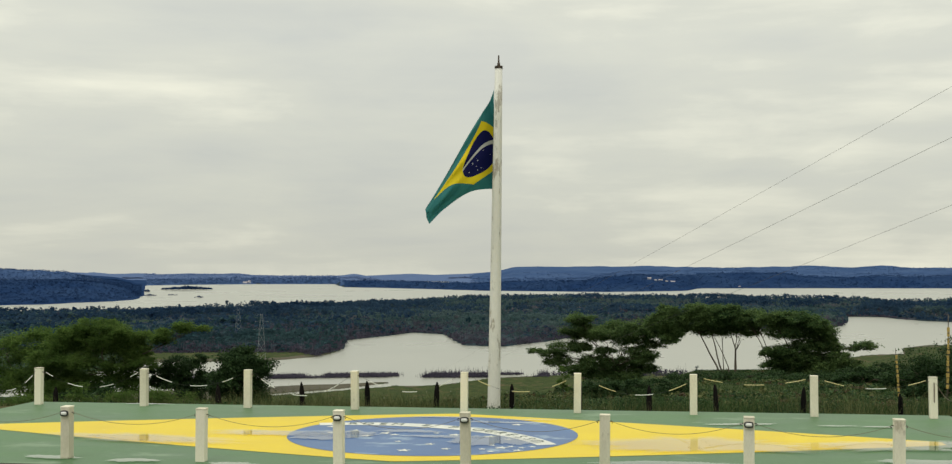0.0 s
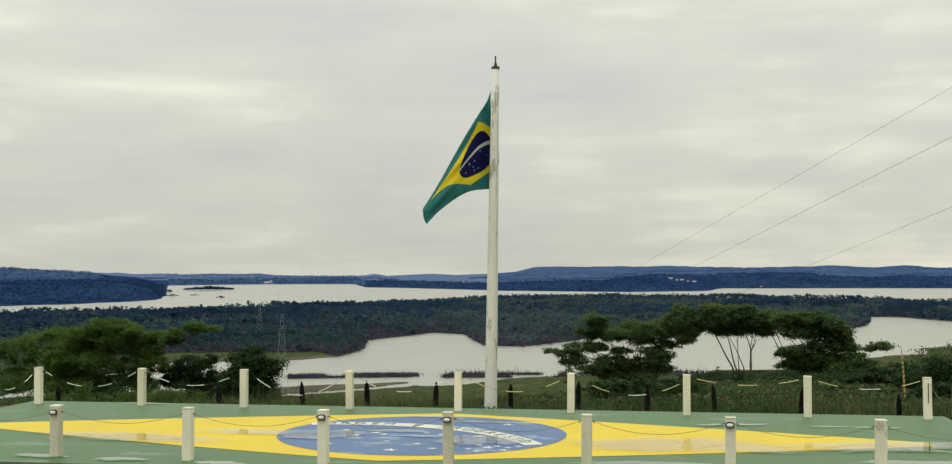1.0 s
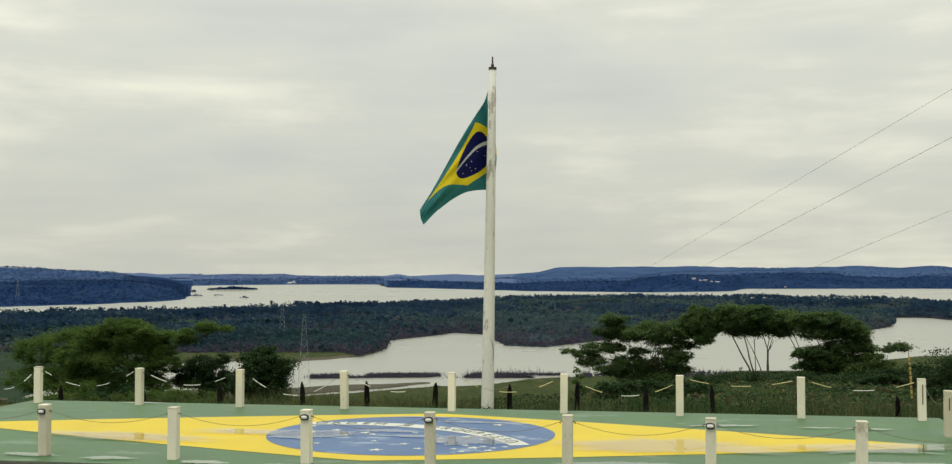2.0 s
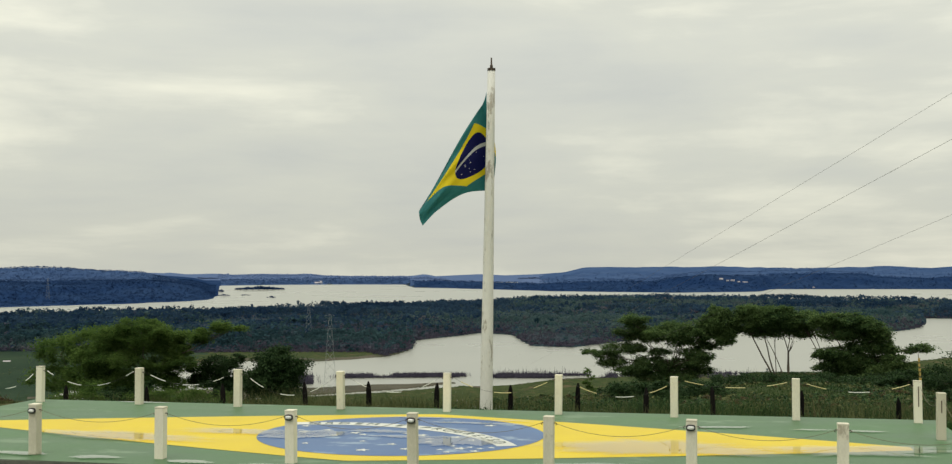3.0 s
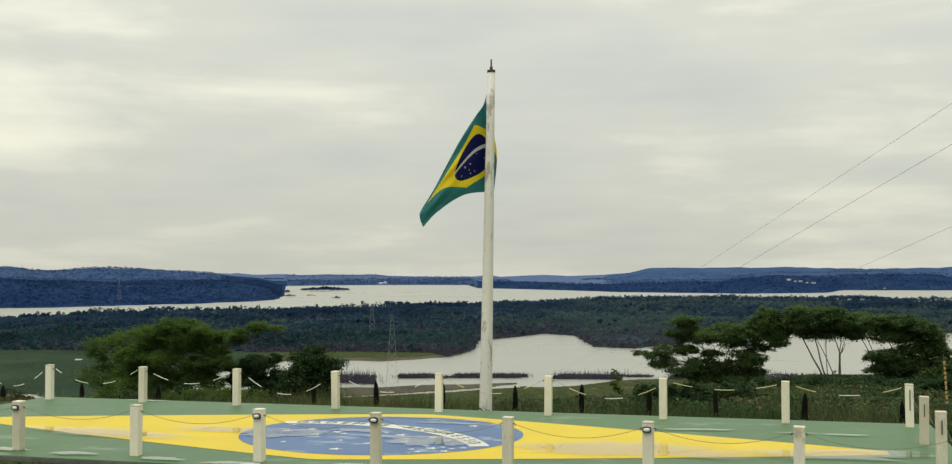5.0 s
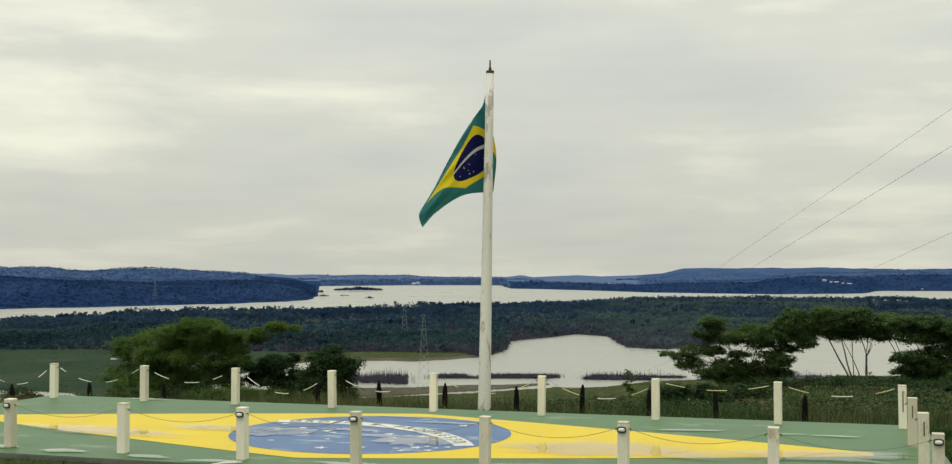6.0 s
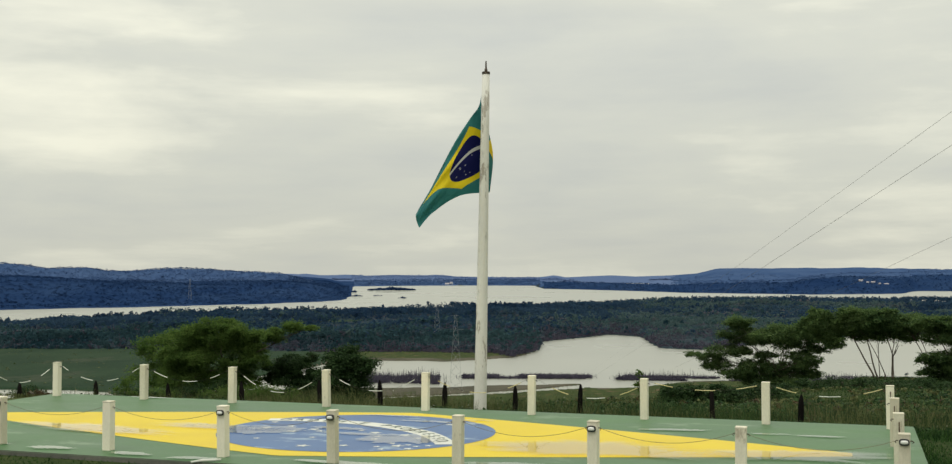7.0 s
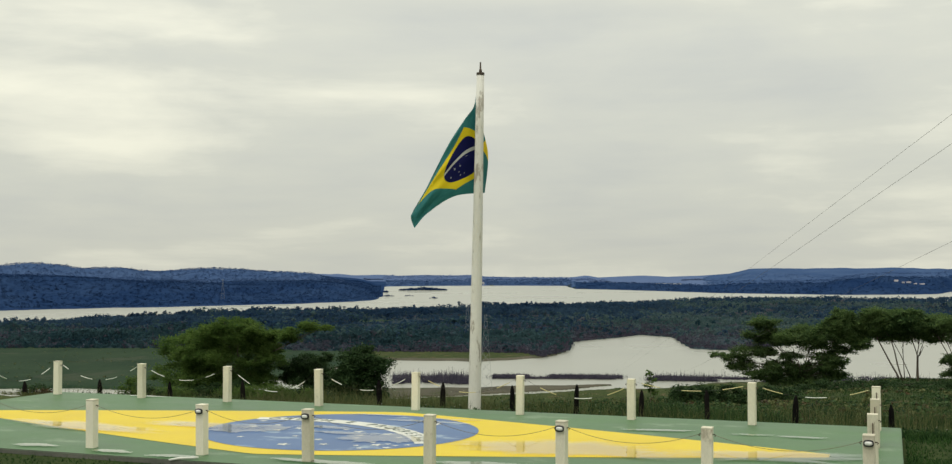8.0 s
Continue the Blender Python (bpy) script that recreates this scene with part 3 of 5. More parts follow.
def build_woods():
    start = lambda az: np.maximum(peninsula_shore(az) + 6, wood_start(az))
    az, d, x, y, rng = scatter(36000, start, lambda a: wood_end(a) - 12, 21)
    patch = lumps(x, y, 90, 21) + 0.6 * lumps(x, y, 35, 22)
    clear = (np.hypot((az + 11.7) / 1.05, (d - 1285) / 36) < 1) | (np.hypot((az + 25.4) / 0.85, (d - 1150) / 24) < 1)
    keep = (patch > -1.1) & ~clear
    x, y, d, patch, az = x[keep], y[keep], d[keep], patch[keep], az[keep]
    size = rng.uniform(1.4, 3.6, len(x)) * (1 + 0.25 * patch)
    size = size * np.where(rng.uniform(0, 1, len(x)) > 0.8, 1.7, 1.0)
    tall = size * rng.uniform(0.9, 1.6, len(x))
    edge = np.clip((d - np.maximum(peninsula_shore(az), wood_start(az))) / 60, 0.3, 1)
    top = (6.6 + 4.2 * patch + rng.uniform(-1.6, 1.6, len(x)) + 3.0 * smooth_step(-13, -6, az) * smooth_step(1300, 1700, d)) * edge
    z = LAKE + 1.0 + np.maximum(top - tall * 0.45, 0.8)
    # crowns beyond about 1080 m take the bluer colour with more haze in it
    back = d + 160 * lumps(x, y, 220, 26) + rng.normal(0, 90, len(x)) > 1080
    # the paler haze-tinted crowns grow more common to the right
    young = (lumps(x, y, 150, 41) + 0.8 * lumps(x, y, 45, 42) + 0.22 * rng.normal(size=len(x)) > np.where(back, 1.3, 0.35) - 1.0 * smooth_step(-17, -9, az))
    bare = ~back & ~young & (np.exp(-(d - start(az)) / 90) + 0.9 * lumps(x, y, 110, 43) + 0.6 * lumps(x, y, 40, 44) + 0.4 * rng.normal(size=len(x)) + 0.4 * smooth_step(-24, -16, az) + 0.35 * smooth_step(-12, -10, az) > 1.35 - 0.37 * smooth_step(-26, -20, az))
    for name, pick, mat, label, blades, leaf in (("young_wood", young, "canopy_pale", "paler young growth in the forest, haze blue in its colour", 12, 0.5), ("bare_wood", bare, "reed", "grey leafless patches of the forest", 12, 0.4),
                                                 ("peninsula_wood", ~back & ~young & ~bare, "canopy", "dense dark forest covering the low peninsula, haze blue in its colour", 12, 0.5), ("far_peninsula_wood", back & ~young, "canopy_far", "dense forest on the back of the peninsula, more haze blue in its colour", 8, 0.6)):
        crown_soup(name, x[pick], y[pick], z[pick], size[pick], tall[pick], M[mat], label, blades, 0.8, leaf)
    pick = bare & (rng.uniform(0, 1, len(x)) < 0.5)
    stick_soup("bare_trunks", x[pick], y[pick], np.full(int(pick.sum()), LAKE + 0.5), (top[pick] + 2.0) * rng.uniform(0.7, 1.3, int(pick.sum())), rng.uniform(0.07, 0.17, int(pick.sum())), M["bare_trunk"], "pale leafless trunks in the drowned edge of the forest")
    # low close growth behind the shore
    for n, seed, mat, name, label in ((8000, 51, "canopy", "shore_wood", "low dark growth behind the peninsula shore, haze blue in its colour"), (5000, 52, "reed", "bare_shore_wood", "purplish grey leafless growth behind the peninsula shore")):
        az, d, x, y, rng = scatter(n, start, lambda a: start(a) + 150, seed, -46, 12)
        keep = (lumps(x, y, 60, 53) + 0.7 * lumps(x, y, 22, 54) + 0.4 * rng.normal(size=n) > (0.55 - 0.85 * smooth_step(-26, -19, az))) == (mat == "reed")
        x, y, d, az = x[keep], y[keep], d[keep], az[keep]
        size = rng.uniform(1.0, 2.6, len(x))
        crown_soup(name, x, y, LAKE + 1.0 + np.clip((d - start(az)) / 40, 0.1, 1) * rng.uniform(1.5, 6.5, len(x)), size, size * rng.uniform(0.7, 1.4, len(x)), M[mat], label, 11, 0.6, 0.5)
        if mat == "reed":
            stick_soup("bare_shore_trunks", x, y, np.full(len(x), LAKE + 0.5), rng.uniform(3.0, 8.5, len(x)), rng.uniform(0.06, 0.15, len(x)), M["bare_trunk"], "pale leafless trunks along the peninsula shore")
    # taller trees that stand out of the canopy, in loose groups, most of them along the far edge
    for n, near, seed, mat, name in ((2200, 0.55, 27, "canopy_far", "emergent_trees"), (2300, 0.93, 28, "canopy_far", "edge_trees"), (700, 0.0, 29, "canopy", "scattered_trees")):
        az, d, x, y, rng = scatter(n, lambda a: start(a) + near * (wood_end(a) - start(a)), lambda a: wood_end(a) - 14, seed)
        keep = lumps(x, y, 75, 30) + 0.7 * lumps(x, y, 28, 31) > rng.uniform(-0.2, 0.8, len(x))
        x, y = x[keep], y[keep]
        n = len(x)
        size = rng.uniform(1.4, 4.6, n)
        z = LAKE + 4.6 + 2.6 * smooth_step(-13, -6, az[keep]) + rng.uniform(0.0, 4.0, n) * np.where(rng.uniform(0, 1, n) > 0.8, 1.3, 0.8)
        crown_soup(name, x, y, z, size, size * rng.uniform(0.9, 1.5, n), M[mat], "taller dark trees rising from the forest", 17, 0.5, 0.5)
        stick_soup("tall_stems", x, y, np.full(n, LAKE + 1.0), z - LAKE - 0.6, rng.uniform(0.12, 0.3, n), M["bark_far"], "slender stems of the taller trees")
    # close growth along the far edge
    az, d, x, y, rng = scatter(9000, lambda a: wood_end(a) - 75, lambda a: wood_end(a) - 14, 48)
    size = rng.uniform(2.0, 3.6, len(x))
    crown_soup("edge_growth", x, y, LAKE + rng.uniform(1.5, 6.5, len(x)), size, size, M["canopy_far"], "close growth along the far edge of the forest, haze blue in its colour", 8, 0.5, 0.6)
    # grey leafless scrub along the water's edge
    az, d, x, y, rng = scatter(6500, lambda a: np.maximum(peninsula_shore(a) - 3, wood_start(a) - 6), lambda a: start(a) + 50, 23, -27, 12)
    keep = d - start(az) < 22 + 20 * lumps(x, y, 60, 24)
    x, y, az, d = x[keep], y[keep], az[keep], d[keep]
    size = rng.uniform(1.0, 2.4, len(x))
    crown_soup("shore_scrub", x, y, LAKE + 1.0 + rng.uniform(0, 4.0, len(x)) * np.clip((d - start(az)) / 30, 0.15, 1), size, size * rng.uniform(0.7, 1.5, len(x)), M["scrub"], "dark leafless scrub along the peninsula shore", 10, 0.25, 0.45)
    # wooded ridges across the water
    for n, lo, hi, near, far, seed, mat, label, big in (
            (9000, -46, -25.1, 4, 480, 31, "hill_forest", "dark forest on the hill across the water, haze blue in its colour", 3.6),
            (1300, -28.2, -25.15, 480, 1100, 37, "hill_forest", "dark forest behind the hill's point, haze blue in its colour", 4.0),
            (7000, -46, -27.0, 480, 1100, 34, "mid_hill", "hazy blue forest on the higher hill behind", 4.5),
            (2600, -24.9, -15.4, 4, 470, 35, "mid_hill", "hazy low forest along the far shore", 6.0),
            (8000, -15.3, 20, 4, 410, 32, "hill_forest", "distant dark forest along the far shore, haze blue in its colour", 4.0),
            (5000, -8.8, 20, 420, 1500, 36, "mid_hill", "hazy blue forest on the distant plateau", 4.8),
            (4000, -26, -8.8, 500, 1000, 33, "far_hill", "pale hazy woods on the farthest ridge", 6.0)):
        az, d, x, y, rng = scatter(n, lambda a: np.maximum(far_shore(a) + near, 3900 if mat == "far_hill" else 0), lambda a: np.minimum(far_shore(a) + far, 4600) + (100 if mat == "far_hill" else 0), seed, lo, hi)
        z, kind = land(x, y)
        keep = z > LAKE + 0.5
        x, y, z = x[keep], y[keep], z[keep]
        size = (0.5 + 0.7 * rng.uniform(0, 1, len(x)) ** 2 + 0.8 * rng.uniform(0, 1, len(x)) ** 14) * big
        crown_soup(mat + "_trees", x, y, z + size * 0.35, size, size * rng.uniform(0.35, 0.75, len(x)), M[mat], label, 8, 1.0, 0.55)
    # wooded islets in the far water
    for bearing, away, half, n, big, seed in ((-23.0, 2740, 1.22, 260, 1.0, 41), (-24.9, 2560, 0.12, 24, 0.75, 42), (-24.75, 2230, 0.28, 40, 0.4, 43), (-23.7, 2260, 0.24, 30, 0.3, 44), (-22.45, 2080, 0.2, 26, 0.42, 45)):
        rng = np.random.default_rng(seed)
        t = rng.uniform(-1, 1, n)
        a = np.radians(bearing + half * t)
        d = away + rng.uniform(-22, 22, n) * np.sqrt(1 - t * t)
        size = rng.uniform(4, 7.5, n) * (1.1 - 0.5 * np.abs(t)) * big
        crown_soup("wooded_islet", HUB[0] + d * np.sin(a), HUB[1] + d * np.cos(a), LAKE + size * 0.7, size * 1.2, size, M["hill_forest"], "small wooded islet in the far water")


build_woods()


# ---- the painted slab ----
X0, X1, Y0, Y1 = -8.42, 8.30, -6.19, 0.42
MX, MY = 0.0, -2.92


def top_of(x, y, lift=0.0):
    """The slab leans a little."""
    return 0.0025 * x - 0.0081 * y + lift


def sheet(outline, lift):
    """A flat painted shape on the slab, from its outline."""
    bm = bmesh.new()
    bm.faces.new([bm.verts.new((x, y, top_of(x, y, lift))) for x, y in outline])
    bmesh.ops.triangulate(bm, faces=bm.faces[:])
    return bm


def build_slab():
    bm = bmesh.new()
    top = [bm.verts.new((x, y, top_of(x, y))) for x, y in ((X0, Y0), (X1, Y0), (X1, Y1), (X0, Y1))]
    low = [bm.verts.new((v.co.x, v.co.y, -0.32)) for v in top]
    bm.faces.new(top)
    bm.faces.new(low[::-1])
    for k in range(4):
        bm.faces.new((low[k], low[(k + 1) % 4], top[(k + 1) % 4], top[k]))
    bmesh.ops.bevel(bm, geom=[e for e in bm.edges if all(v in top for v in e.verts)], offset=0.012, segments=2, affect="EDGES")
    slab = mesh_object("pavement", bm, M["green_paint"])
    slab.data.materials.append(M["slab_edge"])
    for f in slab.data.polygons:
        f.material_index = 1 if abs(f.normal.z) < 0.5 else 0
    tagged(slab, "raised concrete slab painted as a green national flag, wet", "platform", kind="structure")
    n = 160
    rhomb = []
    for k in range(n):
        a = 2 * math.pi * (k + 0.5) / n
        c, s = math.cos(a), math.sin(a)
        r = ((abs(c) / 7.75) ** 1.08 + (abs(s) / 2.50) ** 1.08) ** (-1 / 1.08)
        rhomb.append((MX - 0.05 + r * c, MY + r * s))
    part("rhombus", sheet(rhomb, 0.004), M["yellow_paint"], slab, "large yellow painted rhombus, paint faded")
    part("disc", sheet([(MX + 2.19 * math.cos(2 * math.pi * k / 96), MY + 2.06 * math.sin(2 * math.pi * k / 96)) for k in range(96)], 0.008), M["blue_paint"], slab, "blue painted disc with worn patches")
    # the white band: an arc whose middle lies below and to the left
    cx, cy, r_in, r_out = -1.05, -5.05, 2.97, 3.26
    a0, a1 = radians(108), radians(23.5)

    def arc(r, a):
        return cx + r * math.cos(a) * 1.0, cy + r * math.sin(a)

    steps = 40
    upper = [arc(r_out, a0 + (a1 - a0) * k / steps) for k in range(steps + 1)]
    lower = [arc(r_in - 0.06 * math.sin(math.pi * k / steps), a0 + (a1 - a0) * k / steps) for k in range(steps, -1, -1)]
    band = part("band", sheet(upper + lower, 0.012), M["white_paint"], slab, "curved white painted band with faded motto")
    words = "ORDEM E PROGRESSO"
    for k, letter in enumerate(words):
        if letter == " ":
            continue
        a = radians(102.5) + (radians(30.0) - radians(102.5)) * k / (len(words) - 1)
        text = bpy.data.curves.new("letter", "FONT")
        text.body, text.size, text.align_x, text.align_y, text.extrude = letter, 0.27, "CENTER", "CENTER", 0.0008
        holder = new("letter", text)
        me = bpy.data.meshes.new_from_object(holder.evaluated_get(bpy.context.evaluated_depsgraph_get()))
        bpy.data.objects.remove(holder)
        bpy.data.curves.remove(text)
        x, y = arc((r_in + r_out) / 2 - 0.02, a)
        me.transform(pose(x, y, top_of(x, y, 0.0165), 0, 0, math.degrees(a) - 90))
        me.materials.clear()
        me.materials.append(M["letter_paint"])
        ob = new("letter", me)
        ob.parent = band
    # stars
    rng = random.Random(5)
    spots = [(-1.55, -3.0), (-1.25, -2.72), (-0.95, -3.25), (-0.72, -2.95), (-0.55, -3.1), (-0.35, -3.75), (0.05, -2.85), (0.55, -3.35), (0.62, -3.62), (0.35, -3.0),
             (0.9, -3.1), (1.2, -3.35), (0.45, -4.35), (1.05, -3.95), (1.2, -4.15), (1.32, -4.02), (1.48, -4.12), (1.62, -4.0), (0.95, -4.3), (1.45, -4.35), (1.1, -4.5),
             (-0.1, -4.55), (-1.1, -4.1), (1.15, -1.75), (-1.75, -2.35), (0.15, -3.95)]
    for x, y in spots:
        size = rng.choice((0.07, 0.09, 0.12))
        turn = rng.uniform(-0.2, 0.2)
        outline = [(x + size * (1 if k % 2 == 0 else 0.42) * math.cos(math.pi / 2 + turn + math.pi * k / 5), y + size * (1 if k % 2 == 0 else 0.42) * math.sin(math.pi / 2 + turn + math.pi * k / 5)) for k in range(10)]
        part("star", sheet(outline, 0.012), M["white_paint"], slab)
    return slab


slab = build_slab()


def puddle(x, y, rx, ry, seed, turn=0.0, soft=0.15, film="film"):
    """A sheet of rain water with an uneven rim, thinning out over the soft share of its width."""
    rng = random.Random(seed)
    waves = [(rng.uniform(0.05, 0.24) / (k ** 0.75), rng.uniform(0, 6.28), k) for k in range(2, 34)]
    ct, st = math.cos(turn), math.sin(turn)
    n = 240
    reach = [max(0.25, 1 + sum(w * math.sin(k * 2 * math.pi * i / n + ph) for w, ph, k in waves)) for i in range(n)]
    verts, depth = [(x, y, top_of(x, y, 0.020))], [1.35]
    for f in (0.5, 1 - soft, 1 - 0.5 * soft, 1.0):
        for i in range(n):
            a = 2 * math.pi * i / n
            u, v = rx * reach[i] * f * math.cos(a), ry * reach[i] * f * math.sin(a)
            px = min(max(x + u * ct - v * st, X0 + 0.03), X1 - 0.03)
            py = min(max(y + u * st + v * ct, Y0 + 0.03), Y1 - 0.03)
            verts.append((px, py, top_of(px, py, 0.020)))
            depth.append(1.35 if f == 0.5 else 1.35 * (1 - f) / soft)
    faces = [(0, 1 + i, 1 + (i + 1) % n) for i in range(n)]
    for r in range(3):
        a, b = 1 + r * n, 1 + (r + 1) * n
        faces += [(a + i, b + i, b + (i + 1) % n, a + (i + 1) % n) for i in range(n)]
    me = raw_mesh("puddle", verts, faces, M[film])
    me.attributes.new("depth", "FLOAT", "POINT").data.foreach_set("value", depth)
    ob = new("puddle", me)
    ob.visible_shadow = False
    tagged(ob, "shallow rain puddle on the painted slab", "puddle", "puddles on the slab")


# wide wet patches, then small ones: middle, half widths, turn, soft share of the rim, deep or barely damp
WET = ((-4.15, -3.95, 1.8, 0.42, -0.12, 0.6, "damp"), (-2.3, -3.2, 1.4, 0.34, 0.0, 0.6, "damp"), (-1.45, -3.28, 0.56, 0.52, 0.2, 0.12), (-0.4, -2.75, 0.5, 0.16, 0.0, 0.2), (0.3, -3.25, 0.7, 0.12, 0.0, 0.15), (1.0, -3.52, 0.62, 0.5, 0.15, 0.12),
       (0.9, -1.55, 0.9, 0.10, 0.0, 0.3), (3.9, -3.60, 1.9, 0.70, 0.0, 0.5, "damp"), (6.6, -3.3, 1.5, 0.5, 0.1, 0.5, "damp"))
SMALL = ((4.7, -1.28, 0.55, 0.11, 0.15), (6.15, -1.30, 0.28, 0.07, 0.1), (6.9, -1.32, 0.38, 0.08, 0.05), (-3.4, -5.85, 0.36, 0.13, 0.1), (-2.0, -5.95, 0.34, 0.12, 0.0), (-4.6, -5.75, 0.4, 0.13, 0.0), (1.2, -5.75, 0.8, 0.13, 0.0),
         (3.4, -5.2, 0.9, 0.16, 0.05), (-0.2, -1.0, 0.5, 0.07, 0.0), (1.3, -1.15, 0.45, 0.06, 0.0), (-6.0, 0.2, 0.5, 0.08, 0.0), (6.9, -4.7, 0.8, 0.25, 0.0), (-0.95, -6.02, 0.4, 0.1, 0.2))
for k, spec in enumerate(WET + SMALL):
    puddle(*spec[:4], 60 + k, *spec[4:])


bm = bmesh.new()
tube(bm, [(-0.86, -6.22, 0.046), (-0.72, -6.17, 0.068), (-0.60, -6.12, 0.070), (-0.50, -6.07, 0.074)], [0.014, 0.017, 0.018, 0.012], 7)
tagged(mesh_object("pale_stick", bm, M["white_paint"], True), "short pale bare stick lying on the slab edge", "stick")


# ---- posts, lamps, ropes and chains ----
def make_post():
    post = thing("bollard_post", Matrix.Identity(4), "short square white-painted concrete post standing on the slab", "post", "posts round the slab")
    bm = bmesh.new()
    box(bm, 0.126, 0.126, 0.69, pose(0, 0, 0.345), 0.011)
    for v in bm.verts:
        v.co.x += 0.004 * math.sin(9 * v.co.z)
    shaft = part("shaft", bm, M["post_paint"], post)
    bm = bmesh.new()
    box(bm, 0.130, 0.130, 0.022, pose(0, 0, 0.682), 0.006)
    part("cap", bm, M["post_paint"], post, "paler mortar cap")
    for sx in (-1, 1):
        bm = bmesh.new()
        tube(bm, [(sx * 0.055, 0, 0.61), (sx * 0.085, 0, 0.61), (sx * 0.10, 0, 0.60), (sx * 0.085, 0, 0.585)], 0.007, 5)
        part("hook", bm, M["iron"], shaft, "rusty iron hook")
    return post


BACK = (-8.07, -5.98, -3.98, -1.97, 0.015, 2.015, 4.007, 6.014, 7.937)
NEAR = (-8.10, -6.25, -4.40, -2.534, -0.69, 0.946, 2.68, 4.413, 6.153, 7.927)
NEAR_Y = -5.706
SIDE = (-1.909, -3.754)
master = make_post()
places = [(x, 0.0) for x in BACK] + [(x, NEAR_Y) for x in NEAR] + [(7.937, y) for y in SIDE] + [(-8.07, y) for y in SIDE]
rng = random.Random(11)
for k, (x, y) in enumerate(places):
    m = pose(x, y, top_of(x, y) - 0.004, rng.uniform(-0.8, 0.8), rng.uniform(-0.7, 0.7), rng.uniform(-3, 3))
    if k == 0:
        master.matrix_world = m
    else:
        copy_thing(master, m)


# a thin raised strip stands for the dark groove line on the post
def groove(x, y, z0, z1):
    bm = bmesh.new()
    box(bm, 0.016, 0.010, z1 - z0, pose(x, y - 0.0645, (z0 + z1) / 2 + top_of(x, y)), 0.003)
    tagged(mesh_object("conduit", bm, M["rust"]), "thin dark brown strip standing for a groove line on a white post", "conduit", "conduits on posts")


groove(7.937, 0.0, 0.27, 0.60)
for y in SIDE:
    groove(7.937, y, 0.40, 0.58)


def make_lamp():
    lamp = thing("bulkhead_lamp", Matrix.Identity(4), "oblong bulkhead lamp with white glass and black rim on a post", "lamp", "lamps on the posts")
    n = 32

    def squarish(a, ra, rb):
        """A point on a rounded oblong."""
        c, s = math.cos(a), math.sin(a)
        r = (abs(c) ** 3 + abs(s) ** 3) ** (-1 / 3)
        return ra * r * c, rb * r * s

    bm = bmesh.new()
    rings = []
    for d, f, g in ((0.0, 1.0, 1.0), (-0.026, 1.0, 1.0), (-0.034, 0.93, 0.91), (-0.034, 0.80, 0.66), (-0.018, 0.78, 0.64)):
        rings.append([bm.verts.new((squarish(2 * math.pi * k / n, 0.055 * f, 1)[0], d, squarish(2 * math.pi * k / n, 1, 0.038 * g)[1])) for k in range(n)])
    for a, b in zip(rings, rings[1:]):
        for k in range(n):
            bm.faces.new((a[k], a[(k + 1) % n], b[(k + 1) % n], b[k]))
    bm.faces.new(rings[-1])
    bmesh.ops.recalc_face_normals(bm, faces=bm.faces[:])
    part("rim", bm, M["black_rubber"], lamp, "black oblong rim", True)
    bm = bmesh.new()
    rings = []
    for d, f in ((-0.012, 1.0), (-0.030, 1.0), (-0.040, 0.82), (-0.045, 0.45)):
        rings.append([bm.verts.new((squarish(2 * math.pi * k / n, 0.042 * f, 1)[0], d, squarish(2 * math.pi * k / n, 1, 0.023 * f)[1])) for k in range(n)])
    for a, b in zip(rings, rings[1:]):
        for k in range(n):
            bm.faces.new((a[k], a[(k + 1) % n], b[(k + 1) % n], b[k]))
    bm.faces.new(rings[-1])
    bmesh.ops.recalc_face_normals(bm, faces=bm.faces[:])
    part("glass", bm, M["lamp_glass"], lamp, "frosted white glass", True)
    return lamp


lamp_master = make_lamp()
for k, i in enumerate((2, 4, 5, 7, 9)):
    m = pose(NEAR[i] - 0.005, NEAR_Y - 0.0635, top_of(NEAR[i], NEAR_Y, 0.60))
    if k == 0:
        lamp_master.matrix_world = m
    else:
        copy_thing(lamp_master, m)


def hang(a, b, sag, t):
    a, b = Vector(a), Vector(b)
    p = a.lerp(b, t)
    p.z -= sag * 4 * t * (1 - t)
    return p


def rope_span(a, b, sag, sleeves, colours, label):
    """A thin dark rope with short plastic tubes threaded on it."""
    rope = tagged(mesh_object_tube("rope", [hang(a, b, sag, t / 16) for t in range(17)], 0.002, M["rope_dark"]), label, "rope", "ropes between the back posts")
    for (t0, t1), c in zip(sleeves, colours):
        bm = bmesh.new()
        tube(bm, [hang(a, b, sag, t0 + (t1 - t0) * k / 5) for k in range(6)], 0.0068, 6)
        part("tube", bm, M["rope_" + c], rope, c + " plastic tube")


def mesh_object_tube(name, points, radius, material, sides=5):
    bm = bmesh.new()
    tube(bm, points, radius, sides)
    return mesh_object(name, bm, material, True)


